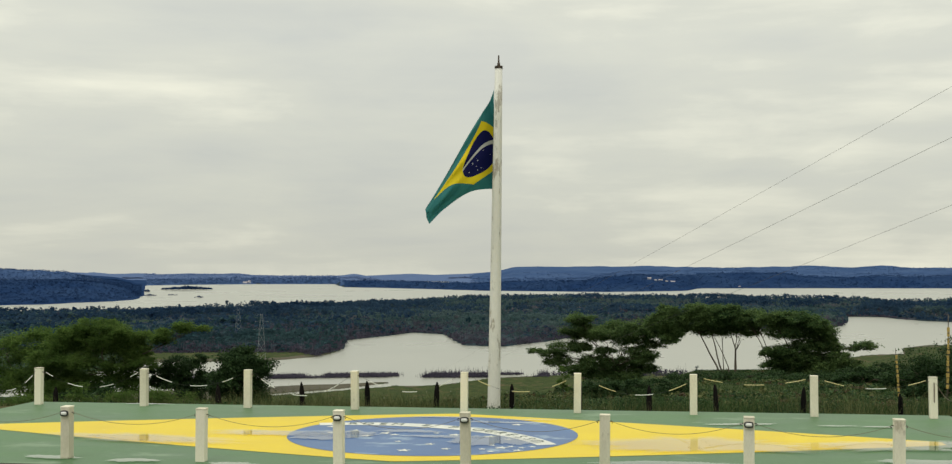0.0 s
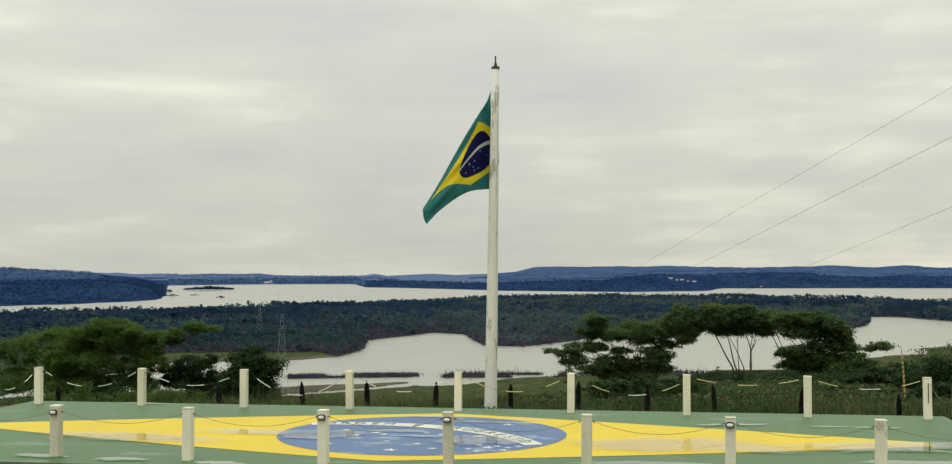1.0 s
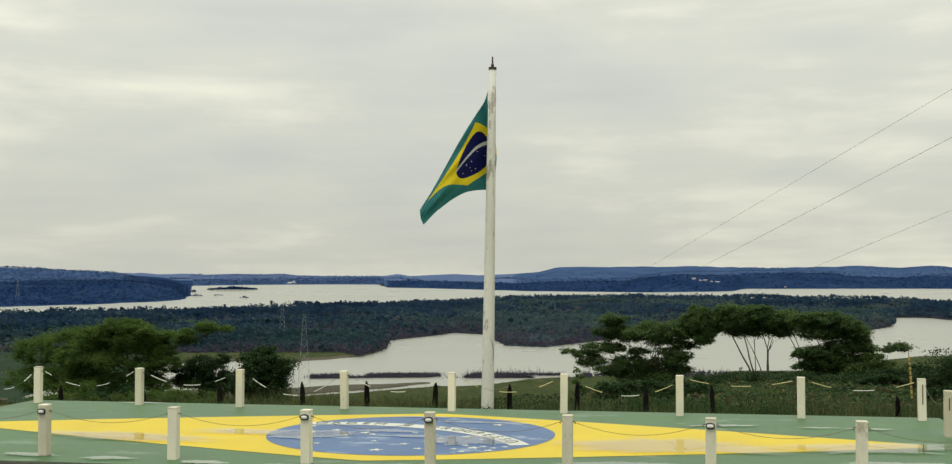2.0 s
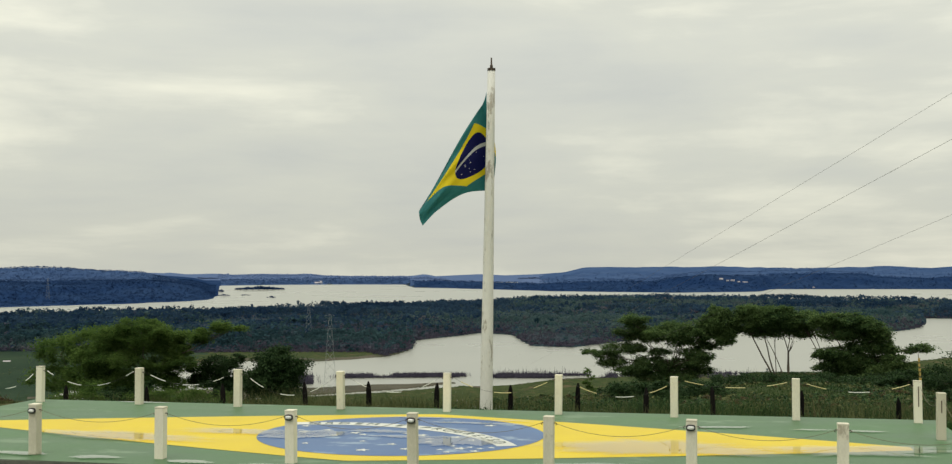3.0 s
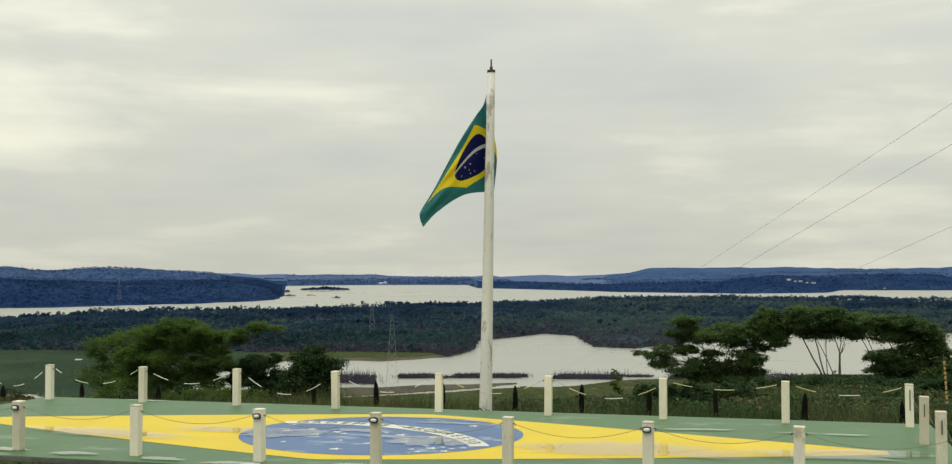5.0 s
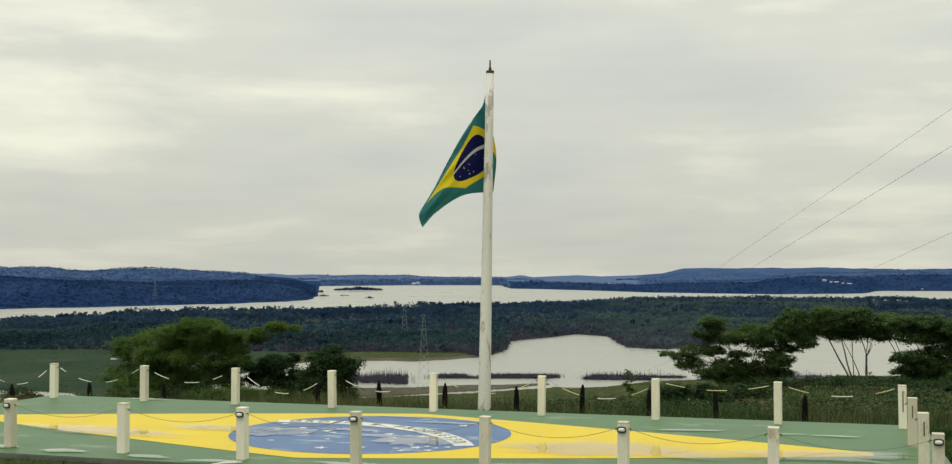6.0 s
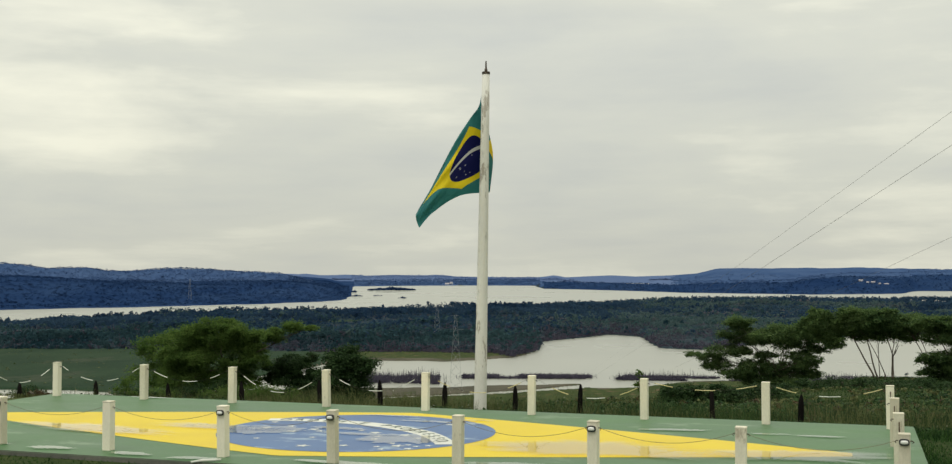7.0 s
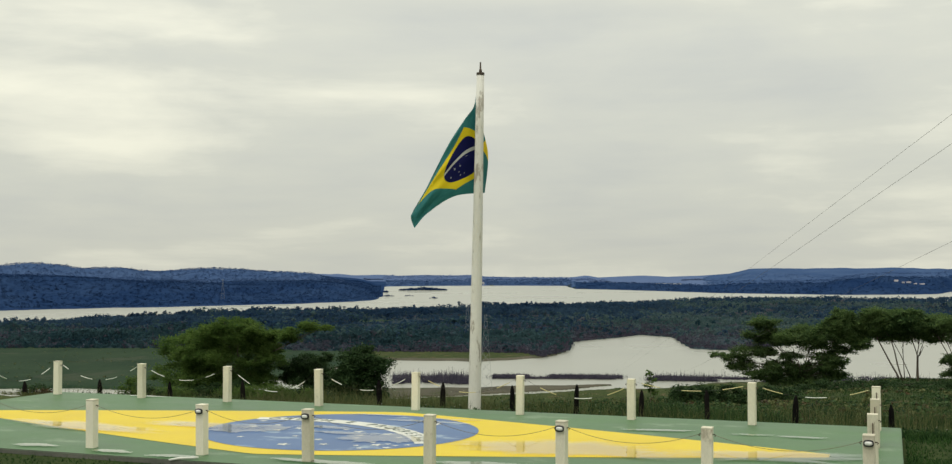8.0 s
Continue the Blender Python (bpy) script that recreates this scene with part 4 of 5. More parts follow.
# height of both ends, sag, where each tube begins and ends along the rope
ROPES = ((0.617, 0.628, 0.31, (0.03, 0.10, 0.26, 0.41, 0.59, 0.73, 0.90, 0.98)), (0.616, 0.621, 0.25, (0.08, 0.25, 0.44, 0.62, 0.78, 0.89)), (0.65, 0.60, 0.40, (0.09, 0.23, 0.41, 0.56, 0.73, 0.88)),
         (0.61, 0.63, 0.30, (0.10, 0.22, 0.43, 0.58, 0.80, 0.93)), (0.63, 0.62, 0.27, (0.09, 0.21, 0.42, 0.59, 0.81, 0.94)), (0.648, 0.553, 0.27, (0.16, 0.32, 0.50, 0.67, 0.82, 0.98)),
         (0.649, 0.65, 0.12, (0.05, 0.22, 0.42, 0.60, 0.79, 0.97)), (0.651, 0.657, 0.16, (0.05, 0.23, 0.43, 0.62, 0.82, 0.98)))
for k, (xa, xb, (za, zb, sag, ends)) in enumerate(zip(BACK, BACK[1:], ROPES)):
    tubes = list(zip(ends[::2], ends[1::2]))
    tones = ("white",) * len(tubes) if k < 4 else ("yellow", "white" if k in (5, 7) else "yellow", "yellow")
    rope_span((xa + 0.085, 0.0, za), (xb - 0.085, 0.0, zb), sag, tubes, tones, "sagging dark rope with white plastic tubes between posts" if k < 4 else "sagging dark rope with yellow plastic tubes between posts")
rope_span((-8.07, -0.1, 0.62), (-8.07, SIDE[0] + 0.1, 0.62), 0.27, [(0.08, 0.22), (0.4, 0.58), (0.78, 0.92)], ("white",) * 3, "sagging dark rope with white plastic tubes between posts")


def chain_span(a, b, sag):
    ob = mesh_object_tube("chain", [hang(a, b, sag, t / 20) for t in range(21)], 0.0030, M["chain"])
    tagged(ob, "thin rusty iron chain sagging between white posts", "chain", "chains between the posts")


for xa, xb in zip(NEAR, NEAR[1:]):
    chain_span((xa + 0.093, NEAR_Y, top_of(xa, NEAR_Y, 0.60)), (xb - 0.093, NEAR_Y, top_of(xb, NEAR_Y, 0.60)), 0.14)
row = (0.0, *SIDE, NEAR_Y)
for ya, yb in zip(row, row[1:]):
    chain_span((7.96, ya - 0.09, top_of(7.9, ya, 0.6)), (7.96, yb + 0.09, top_of(7.9, yb, 0.6)), 0.2)


# ---- flagpole and flag ----
PX, PY = 0.197, 2.561


def build_pole():
    foot = float(near_ground(np.array(PX), np.array(PY))) - 0.15
    pole = thing("flagpole", pose(PX, PY, foot), "tall tapered white flagpole with peeling paint behind the slab", "flagpole")
    span = 6.584 - foot
    rise = [0, 0.3, 1.2, 2.6, 4.0, 5.2, 6.2, span]
    lean = 0.1 / span
    bm = bmesh.new()
    tube(bm, [(lean * z, lean * 1.4 * z, z) for z in rise], [0.132 - 0.056 * z / span for z in rise], 20)
    part("shaft", bm, M["pole_paint"], pole, "", True)
    bm = bmesh.new()
    tube(bm, [(lean * span, lean * 1.4 * span, span - 0.03), (lean * span, lean * 1.4 * span, span + 0.02)], 0.083, 16)
    ring = part("top_ring", bm, M["iron"], pole, "dark rusty ring")
    bm = bmesh.new()
    tube(bm, [(lean * span, lean * 1.4 * span, span), (lean * span, lean * 1.4 * span, span + 0.08), (lean * span, lean * 1.4 * span, span + 0.1), (lean * span, lean * 1.4 * span, span + 0.24)], [0.035, 0.03, 0.018, 0.014], 10)
    part("finial", bm, M["iron"], ring, "dark iron spike")


build_pole()


def flag_material():
    """Green field, yellow rhombus, blue disc and white band on the cloth."""
    m = bpy.data.materials.new("flag_cloth")
    m.use_nodes = True
    nodes, links = m.node_tree.nodes, m.node_tree.links
    bsdf = nodes["Principled BSDF"]
    uv = nodes.new("ShaderNodeUVMap")
    uv.uv_map = "cloth"
    sep = nodes.new("ShaderNodeSeparateXYZ")
    links.new(uv.outputs[0], sep.inputs[0])

    def calc(op, a, b=0.0):
        n = nodes.new("ShaderNodeMath")
        n.operation = op
        for k, v in enumerate((a, b)):
            if isinstance(v, (int, float)):
                n.inputs[k].default_value = v
            else:
                links.new(v, n.inputs[k])
        return n.outputs[0]

    def mix(fac, a, b):
        n = nodes.new("ShaderNodeMix")
        n.data_type = "RGBA"
        links.new(fac, n.inputs["Factor"])
        for key, v in (("A", a), ("B", b)):
            if isinstance(v, tuple):
                n.inputs[key].default_value = (*v, 1)
            else:
                links.new(v, n.inputs[key])
        return n.outputs["Result"]

    # 20 by 14 units, from the middle
    x = calc("MULTIPLY", calc("SUBTRACT", sep.outputs[0], 0.5), 20.0)
    y = calc("MULTIPLY", calc("SUBTRACT", sep.outputs[1], 0.5), 14.0)
    rhomb = calc("LESS_THAN", calc("ADD", calc("DIVIDE", calc("ABSOLUTE", x), 8.3), calc("DIVIDE", calc("ABSOLUTE", y), 5.3)), 1.0)
    disc = calc("LESS_THAN", calc("ADD", calc("MULTIPLY", x, x), calc("MULTIPLY", y, y)), 12.25)
    bx, by = calc("ADD", x, 2.0), calc("ADD", y, 7.0)
    r = calc("SQRT", calc("ADD", calc("MULTIPLY", bx, bx), calc("MULTIPLY", by, by)))
    band = calc("MULTIPLY", disc, calc("MULTIPLY", calc("GREATER_THAN", r, 8.0), calc("LESS_THAN", r, 8.55)))
    weave = nodes.new("ShaderNodeTexNoise")
    weave.inputs["Scale"].default_value, weave.inputs["Detail"].default_value = 14.0, 5.0
    links.new(uv.outputs[0], weave.inputs["Vector"])
    green = mix(weave.outputs["Fac"], (0.020, 0.140, 0.145), (0.060, 0.255, 0.250))
    colour = mix(rhomb, green, (0.80, 0.62, 0.02))
    colour = mix(disc, colour, (0.008, 0.010, 0.075))
    # small white stars scattered over the disc below the band
    cells = nodes.new("ShaderNodeTexVoronoi")
    cells.inputs["Scale"].default_value = 24.0
    links.new(uv.outputs[0], cells.inputs["Vector"])
    star = calc("MULTIPLY", calc("LESS_THAN", cells.outputs["Distance"], 0.16), calc("MULTIPLY", disc, calc("LESS_THAN", r, 7.6)))
    colour = mix(star, colour, (0.60, 0.62, 0.62))
    colour = mix(band, colour, (0.55, 0.55, 0.52))
    links.new(colour, bsdf.inputs["Base Color"])
    bsdf.inputs["Roughness"].default_value = 0.75
    bsdf.inputs["Specular IOR Level"].default_value = 0.2
    glow = nodes.new("ShaderNodeBsdfTranslucent")
    links.new(colour, glow.inputs[0])
    both = nodes.new("ShaderNodeMixShader")
    both.inputs[0].default_value = 0.35
    links.new(bsdf.outputs[0], both.inputs[1])
    links.new(glow.outputs[0], both.inputs[2])
    links.new(both.outputs[0], nodes["Material Output"].inputs["Surface"])
    return m


M["flag"] = flag_material()
FLAG_L, FLAG_H = 2.80, 1.98
HOIST_TOP = 6.13


# how the cloth hangs: sideways, depth and drop from the upper hoist corner, every quarter of the fly, for its upper edge, middle and lower edge
DRAPE = (((0, 0, 0), (-0.11, 0.16, -0.22), (-0.25, 0.0, -0.50), (-0.55, -0.16, -1.06), (-1.15, -0.06, -2.12)),
         ((0, 0, -0.98), (0.10, 0.50, -1.10), (-0.27, 0.0, -1.32), (-0.70, -0.30, -1.72), (-1.36, -0.08, -2.46)),
         ((0, 0, -1.96), (0.06, 0.46, -1.98), (-0.42, 0.0, -2.06), (-0.90, -0.22, -2.40), (-1.32, -0.02, -2.80)))


def bend(knots, t):
    """A smooth curve through evenly spaced knots."""
    s = min(max(t, 0.0), 0.9999) * (len(knots) - 1)
    k = int(s)
    f = s - k
    p = [Vector(knots[min(max(k + d, 0), len(knots) - 1)]) for d in (-1, 0, 1, 2)]
    return 0.5 * (2 * p[1] + (p[2] - p[0]) * f + (2 * p[0] - 5 * p[1] + 4 * p[2] - p[3]) * f * f + (3 * p[1] - p[0] - 3 * p[2] + p[3]) * f ** 3)


def cloth(u, v):
    """The hanging flag: u along the fly, v down the hoist, both 0 to 1."""
    p = bend([tuple(bend(row, u)) for row in DRAPE], v)
    # small folds that spread from the upper hoist corner, and a curled lower fly corner
    a = 7.0 * v + 3.0 * u
    p += Vector((0.35, -0.9, 0.1)) * (0.045 * u ** 0.7 * math.sin(a + 0.6) + 0.036 * math.sin(2.6 * a + 1.3) * u ** 0.8 + 0.020 * math.sin(23 * v - 11 * u) * u)
    p += Vector((0.5, -0.9, 0.55)) * max(0.0, u - 0.74) * max(0.0, v - 0.4)
    z = HOIST_TOP + p.z
    return Vector((PX + 0.1 * z / 6.6 - 0.088 + p.x, PY + 0.14 * z / 6.6 - 0.01 + p.y, z))


def build_flag():
    nu, nv = 72, 52
    bm = bmesh.new()
    layer = bm.loops.layers.uv.new("cloth")
    grid = [[bm.verts.new(cloth(i / nu, j / nv)) for i in range(nu + 1)] for j in range(nv + 1)]
    for j in range(nv):
        for i in range(nu):
            f = bm.faces.new((grid[j][i], grid[j + 1][i], grid[j + 1][i + 1], grid[j][i + 1]))
            for loop, (a, b) in zip(f.loops, ((i, j), (i, j + 1), (i + 1, j + 1), (i + 1, j))):
                loop[layer].uv = (a / nu, 1 - b / nv)
    flag = mesh_object("flag", bm, M["flag"], True)
    tagged(flag, "drooping green flag with yellow rhombus and blue disc, weathered cloth", "flag")
    return flag


build_flag()


# ---- charred fence stakes behind the slab ----
def make_stake():
    bm = bmesh.new()
    rng = random.Random(8)
    rings = []
    for z, r in ((-0.2, 0.064), (0.2, 0.061), (0.6, 0.057), (0.95, 0.053), (1.08, 0.042), (1.17, 0.010)):
        rings.append([bm.verts.new(((r + rng.uniform(-0.01, 0.01)) * math.cos(2 * math.pi * k / 9), (r + rng.uniform(-0.01, 0.01)) * math.sin(2 * math.pi * k / 9), z)) for k in range(9)])
    for a, b in zip(rings, rings[1:]):
        for k in range(9):
            bm.faces.new((a[k], a[(k + 1) % 9], b[(k + 1) % 9], b[k]))
    bm.faces.new(rings[-1])
    return tagged(mesh_object("fence_stake", bm, M["stake"]), "charred black wooden fence stake in tall grass", "fence stake", "stakes of the old fence")


stake = make_stake()
rng = random.Random(4)
for k, (x, y, top) in enumerate(((-10.62, 1.9, 0.0), (-9.35, 2.95, -0.02), (-7.39, 3.0, -0.02), (-6.05, 3.9, -0.03), (-4.3, 4.46, 0.0), (-2.87, 4.65, 0.02), (-1.38, 4.7, 0.01), (0.32, 4.65, 0.0), (1.8, 4.5, 0.08), (3.26, 4.3, 0.05), (4.67, 4.15, 0.1), (6.36, 4.0, 0.08), (8.17, 3.45, 0.04))):
    m = pose(x, y, top - 1.17, rng.uniform(-3, 3), rng.uniform(-3, 3), rng.uniform(0, 360))
    if k == 0:
        stake.matrix_world = m
    else:
        copy_thing(stake, m)


# ---- trees and bushes near the hilltop ----
def leaf_mesh(name, lobes, count, leaf, material, parent, seed, flat=0.4, puffs=26, spread=0.24):
    """A crown of many small leaves, gathered in tufts over the lobes (centre, radii, share)."""
    rng = np.random.default_rng(seed)
    share = np.array([l[6] for l in lobes], float)
    which = rng.choice(len(lobes), count, p=share / share.sum())
    box_ = np.array([l[:6] for l in lobes])
    dirs = rng.normal(size=(len(lobes), puffs, 3))
    dirs /= np.linalg.norm(dirs, axis=2, keepdims=True)
    reach = rng.uniform(0.35, 1.0, (len(lobes), puffs, 1)) ** 0.6 * np.where(rng.uniform(0, 1, (len(lobes), puffs, 1)) > 0.82, rng.uniform(1.0, 1.45, (len(lobes), puffs, 1)), 1.0)
    tufts = box_[:, None, :3] + dirs * reach * box_[:, None, 3:6]
    tuft = rng.integers(0, puffs, count)
    size = (box_[:, 3:6].mean(1) * spread)[which][:, None] * rng.uniform(0.5, 1.3, (len(lobes), puffs))[which, tuft][:, None]
    mid = tufts[which, tuft] + rng.normal(size=(count, 3)) * size * np.array([1, 1, 0.55])
    n = rng.normal(size=(count, 3))
    n[:, 2] = np.abs(n[:, 2]) + flat * 2
    n /= np.linalg.norm(n, axis=1, keepdims=True)
    a = np.cross(n, rng.normal(size=(count, 3)))
    a /= np.linalg.norm(a, axis=1, keepdims=True)
    b = np.cross(n, a)
    length = leaf * rng.uniform(0.6, 1.4, (count, 1))
    verts = np.stack([mid + a * length, mid + b * length * 0.42, mid - a * length, mid - b * length * 0.42], 1)
    ob = soup(name, verts.reshape(-1, 3), np.arange(count * 4).reshape(-1, 4), material)
    ob.parent = parent
    return ob


def limb_points(a, b, bow, rng, n=6):
    a, b = Vector(a), Vector(b)
    side = Vector((rng.uniform(-1, 1), rng.uniform(-1, 1), 0.6)) * bow
    kink = 0.28 * bow
    return [a.lerp(b, k / n) + side * math.sin(math.pi * k / n) + Vector((rng.uniform(-kink, kink), rng.uniform(-kink, kink), rng.uniform(-kink, kink))) * (0 < k < n) for k in range(n + 1)]


def tree(name, foot, fork, lobes, girth, count, leaf, material, label, seed, flat=0.4, puffs=26, bow=0.3, spread=0.24, category="tree", limbs=1):
    """Stem to the fork, limbs to the lobes, leaves. Places are in the world."""
    rng = random.Random(seed)
    # short lobes: sideways, height and two radii, at the depth of the foot
    lobes = [l if len(l) == 7 else (l[0], foot[1] + rng.uniform(-0.5, 0.5) * l[2], l[1], l[2], 0.85 * l[2], l[3], l[2] * l[3]) for l in lobes]
    ob = thing(name, pose(*foot), label, category)
    low = Vector(foot)
    bm = bmesh.new()
    stem = limb_points((0, 0, -0.3), Vector(fork) - low, 0.08 * bow, rng, 4)
    tube(bm, stem, [girth * (1 - 0.1 * k) for k in range(5)], 9)
    part("trunk", bm, M["bark"], ob, "", True)
    for l in lobes[::limbs]:
        bm = bmesh.new()
        tip = Vector(l[:3]) + Vector((0, 0, -0.2 * l[5])) - low
        pts = limb_points(Vector(fork) - low, tip, bow, rng)
        tube(bm, pts, [girth * 0.55 * (1 - 0.13 * k) for k in range(7)], 6)
        for _ in range(5):
            k = rng.randint(3, 6)
            end = tip + Vector((rng.uniform(-0.8, 0.8) * l[3], rng.uniform(-0.8, 0.8) * l[4], rng.uniform(-0.3, 0.7) * l[5]))
            tube(bm, limb_points(pts[k], end, bow * 0.3, rng, 3), [girth * 0.2, girth * 0.15, girth * 0.1, girth * 0.05], 5)
        part("limb", bm, M["bark"], ob, "", True)
    local = [(l[0] - foot[0], l[1] - foot[1], l[2] - foot[2], *l[3:]) for l in lobes]
    leaf_mesh("crown", local, count, leaf, material, ob, seed, flat, puffs, spread)
    return ob


def ground_at(x, y):
    return float(land(np.array([x]), np.array([y]))[0][0])


# feathery tree on the slope behind the slab
tree("spreading_tree", (-19.0, 24.5, ground_at(-19.0, 24.5)), (-19.0, 24.5, -1.9),
     [(-19.5, 0.02, 0.95, 0.30), (-18.5, -0.2, 0.8, 0.31), (-21.0, -0.62, 0.85, 0.45), (-19.2, -0.75, 1.4, 0.5), (-20.3, -0.25, 0.8, 0.32), (-17.8, -1.05, 0.62, 0.5), (-16.5, -0.36, 0.54, 0.32), (-15.6, 0.03, 0.5, 0.22), (-14.8, -0.03, 0.36, 0.11), (-17.3, -0.35, 0.5, 0.16),
      (-21.6, -1.4, 0.75, 0.4), (-21.4, -1.9, 0.8, 0.42), (-20.1, -1.4, 1.0, 0.28), (-18.4, -1.6, 0.8, 0.3), (-17.3, -1.5, 0.55, 0.3), (-20.1, -2.4, 1.1, 0.42), (-21.3, -2.6, 0.9, 0.4), (-18.5, -2.1, 0.75, 0.34), (-17.8, -2.4, 0.6, 0.3)],
     0.065, 105000, 0.05, M["leaf_near"], "feathery deep green spreading tree on the grassy slope", 101, flat=0.5, puffs=46, bow=0.3, spread=0.24, limbs=2)
tree("spreading_tree", (-31.5, 40, ground_at(-31.5, 40)), (-31.4, 40, -6.5),
     [(-33.0, 40, -2.4, 1.5, 1.6, 0.8, 1.0), (-31.2, 40, -1.9, 1.5, 1.6, 0.8, 1.2), (-29.4, 40, -2.2, 1.5, 1.5, 0.8, 1.0), (-33.2, 39.6, -4.0, 1.4, 1.5, 0.8, 0.9), (-31.0, 39.5, -4.0, 1.8, 1.5, 0.9, 1.2), (-28.8, 39.6, -4.2, 1.4, 1.4, 0.8, 0.8), (-32.4, 39.4, -5.8, 1.7, 1.4, 0.7, 0.8), (-30.0, 39.4, -5.8, 1.7, 1.4, 0.7, 0.8)],
     0.14, 30000, 0.09, M["leaf_near"], "green spreading tree lower on the grassy slope", 104, flat=0.5, puffs=44, bow=0.35, spread=0.2, limbs=2)
tree("small_tree", (-16.2, 25.5, ground_at(-16.2, 25.5)), (-16.2, 25.5, -2.9),
     [(-17.0, -1.9, 0.5, 0.35), (-16.3, -1.65, 0.7, 0.36), (-15.6, -1.95, 0.65, 0.42), (-15.5, -1.4, 0.4, 0.2), (-17.2, -2.4, 0.55, 0.28), (-16.4, -2.35, 0.75, 0.34), (-15.5, -2.5, 0.6, 0.3)], 0.06, 26000, 0.05, M["leaf_dark"], "thin-stemmed small tree beside the spreading tree", 102, puffs=22)
tree("round_bush", (-13.15, 24.7, ground_at(-13.15, 24.7)), (-13.15, 24.7, -3.3),
     [(-13.2, 24.7, -1.35, 0.85, 0.9, 0.5, 1.4), (-12.7, 24.6, -1.7, 0.7, 0.8, 0.5, 1.1), (-13.8, 24.6, -1.85, 0.7, 0.8, 0.5, 1.1), (-13.2, 24.3, -2.25, 1.1, 0.9, 0.55, 1.5), (-12.7, 24.6, -2.6, 0.6, 0.7, 0.5, 0.9), (-14.0, 24.6, -2.7, 0.6, 0.7, 0.5, 0.7)],
     0.09, 30000, 0.062, M["leaf_dark"], "dense round dark green bush on the grassy slope", 103, flat=0.3, puffs=40, bow=0.1, category="bush")
for k, (x, y, s, h) in enumerate(((-16.8, 26.5, 0.9, 0.65), (-18.6, 23.2, 0.9, 1.25), (-23.4, 25.5, 1.2, 0.9), (-12.0, 21.5, 0.55, 0.5), (-20.6, 21.0, 1.0, 0.95), (-17.2, 21.8, 0.8, 0.95), (-19.4, 22.4, 0.8, 1.1), (-15.7, 21.5, 0.9, 0.9), (-15.7, 24.6, 0.8, 1.25), (-14.4, 22.0, 0.8, 0.75))):
    z = ground_at(x, y)
    tree("low_bush", (x, y, z), (x, y, z + 0.3 * h), [(x, y, z + h, s, s, h * 0.8, 1), (x + 0.5 * s, y, z + 0.7 * h, 0.7 * s, 0.7 * s, 0.6 * h, 0.7)], 0.05, 17000, 0.05, M["leaf_near" if k in (0, 2, 4, 5, 7, 9) else "leaf_dark"], "low dark green bush on the slope", 110 + k, puffs=34, category="bush")

# dark shrubs below the umbrella trees
for x, y, s, h, seed in ((1.35, 20, 0.55, 0.34, 195), (1.9, 20.5, 0.5, 0.38, 196), (2.9, 21, 0.6, 0.36, 197), (4.3, 23, 0.8, 0.3, 198)):
    z = ground_at(x, y)
    tree("dark_shrub", (x, y, z), (x, y, z + 0.3 * h), [(x, y, z + h, s, s, 0.8 * h, 1), (x + 0.6 * s, y, z + 0.6 * h, 0.7 * s, 0.7 * s, 0.5 * h, 0.7)], 0.03, 5000, 0.05, M["leaf_dark"], "dark green shrub among the hillside grass", seed, puffs=26, bow=0.05, category="bush")

# small shrubs by the old fence
for x, y, s, h, mat, label, seed in ((-9.6, 4.4, 0.24, 0.42, "leaf_near", "small leafy green shrub by the old fence", 191), (-11.5, 3.6, 0.34, 0.17, "leaf_brown", "small reddish-brown scrub by the old fence", 192), (-12.6, 4.4, 0.5, 0.3, "leaf_dark", "small dark green scrub by the old fence", 193), (-10.3, 6.0, 0.4, 0.35, "leaf_dark", "small dark green scrub by the old fence", 194)):
    z = ground_at(x, y)
    tree("fence_shrub", (x, y, z), (x, y, z + 0.3 * h), [(x, y, z + h, s, s, 0.8 * h, 1), (x + 0.6 * s, y, z + 0.6 * h, 0.7 * s, 0.7 * s, 0.5 * h, 0.7)], 0.02, 2600, 0.035, M[mat], label, seed, puffs=20, bow=0.05, category="bush")

# umbrella trees farther down the hill
tree("umbrella_tree", (0.6, 86, ground_at(0.6, 86)), (0.6, 86, -7.4),
     [(-2.8, -2.5, 1.3, 0.5), (-3.0, -3.6, 1.6, 0.75), (-0.7, -3.8, 1.7, 0.7), (1.3, -3.45, 1.9, 0.75), (1.3, -4.4, 1.5, 0.5), (3.2, -3.6, 1.5, 0.75), (4.7, -3.2, 1.7, 0.95), (5.6, -4.2, 0.95, 0.7), (3.7, -4.9, 1.0, 0.5), (-4.1, -5.1, 1.7, 0.4), (-5.5, -5.8, 1.3, 0.34), (-7.0, -5.55, 0.85, 0.2),
      (-4.7, -6.5, 1.4, 0.4), (-1.3, -6.5, 1.6, 0.62), (0.5, -6.9, 1.4, 0.7), (-3.0, -7.1, 1.4, 0.5), (2.4, -6.3, 1.4, 0.55), (3.0, -7.1, 1.3, 0.48), (-0.8, -7.7, 2.0, 0.45), (1.3, -7.8, 1.6, 0.45), (-0.4, -5.4, 1.2, 0.26), (2.3, -5.4, 1.1, 0.3), (-2.4, -5.1, 0.9, 0.4), (3.6, -5.8, 1.0, 0.4)],
     0.10, 115000, 0.10, M["leaf_umbrella"], "wide dark umbrella-shaped tree with layered branches", 121, flat=0.6, puffs=54, bow=0.5, spread=0.22, limbs=1)
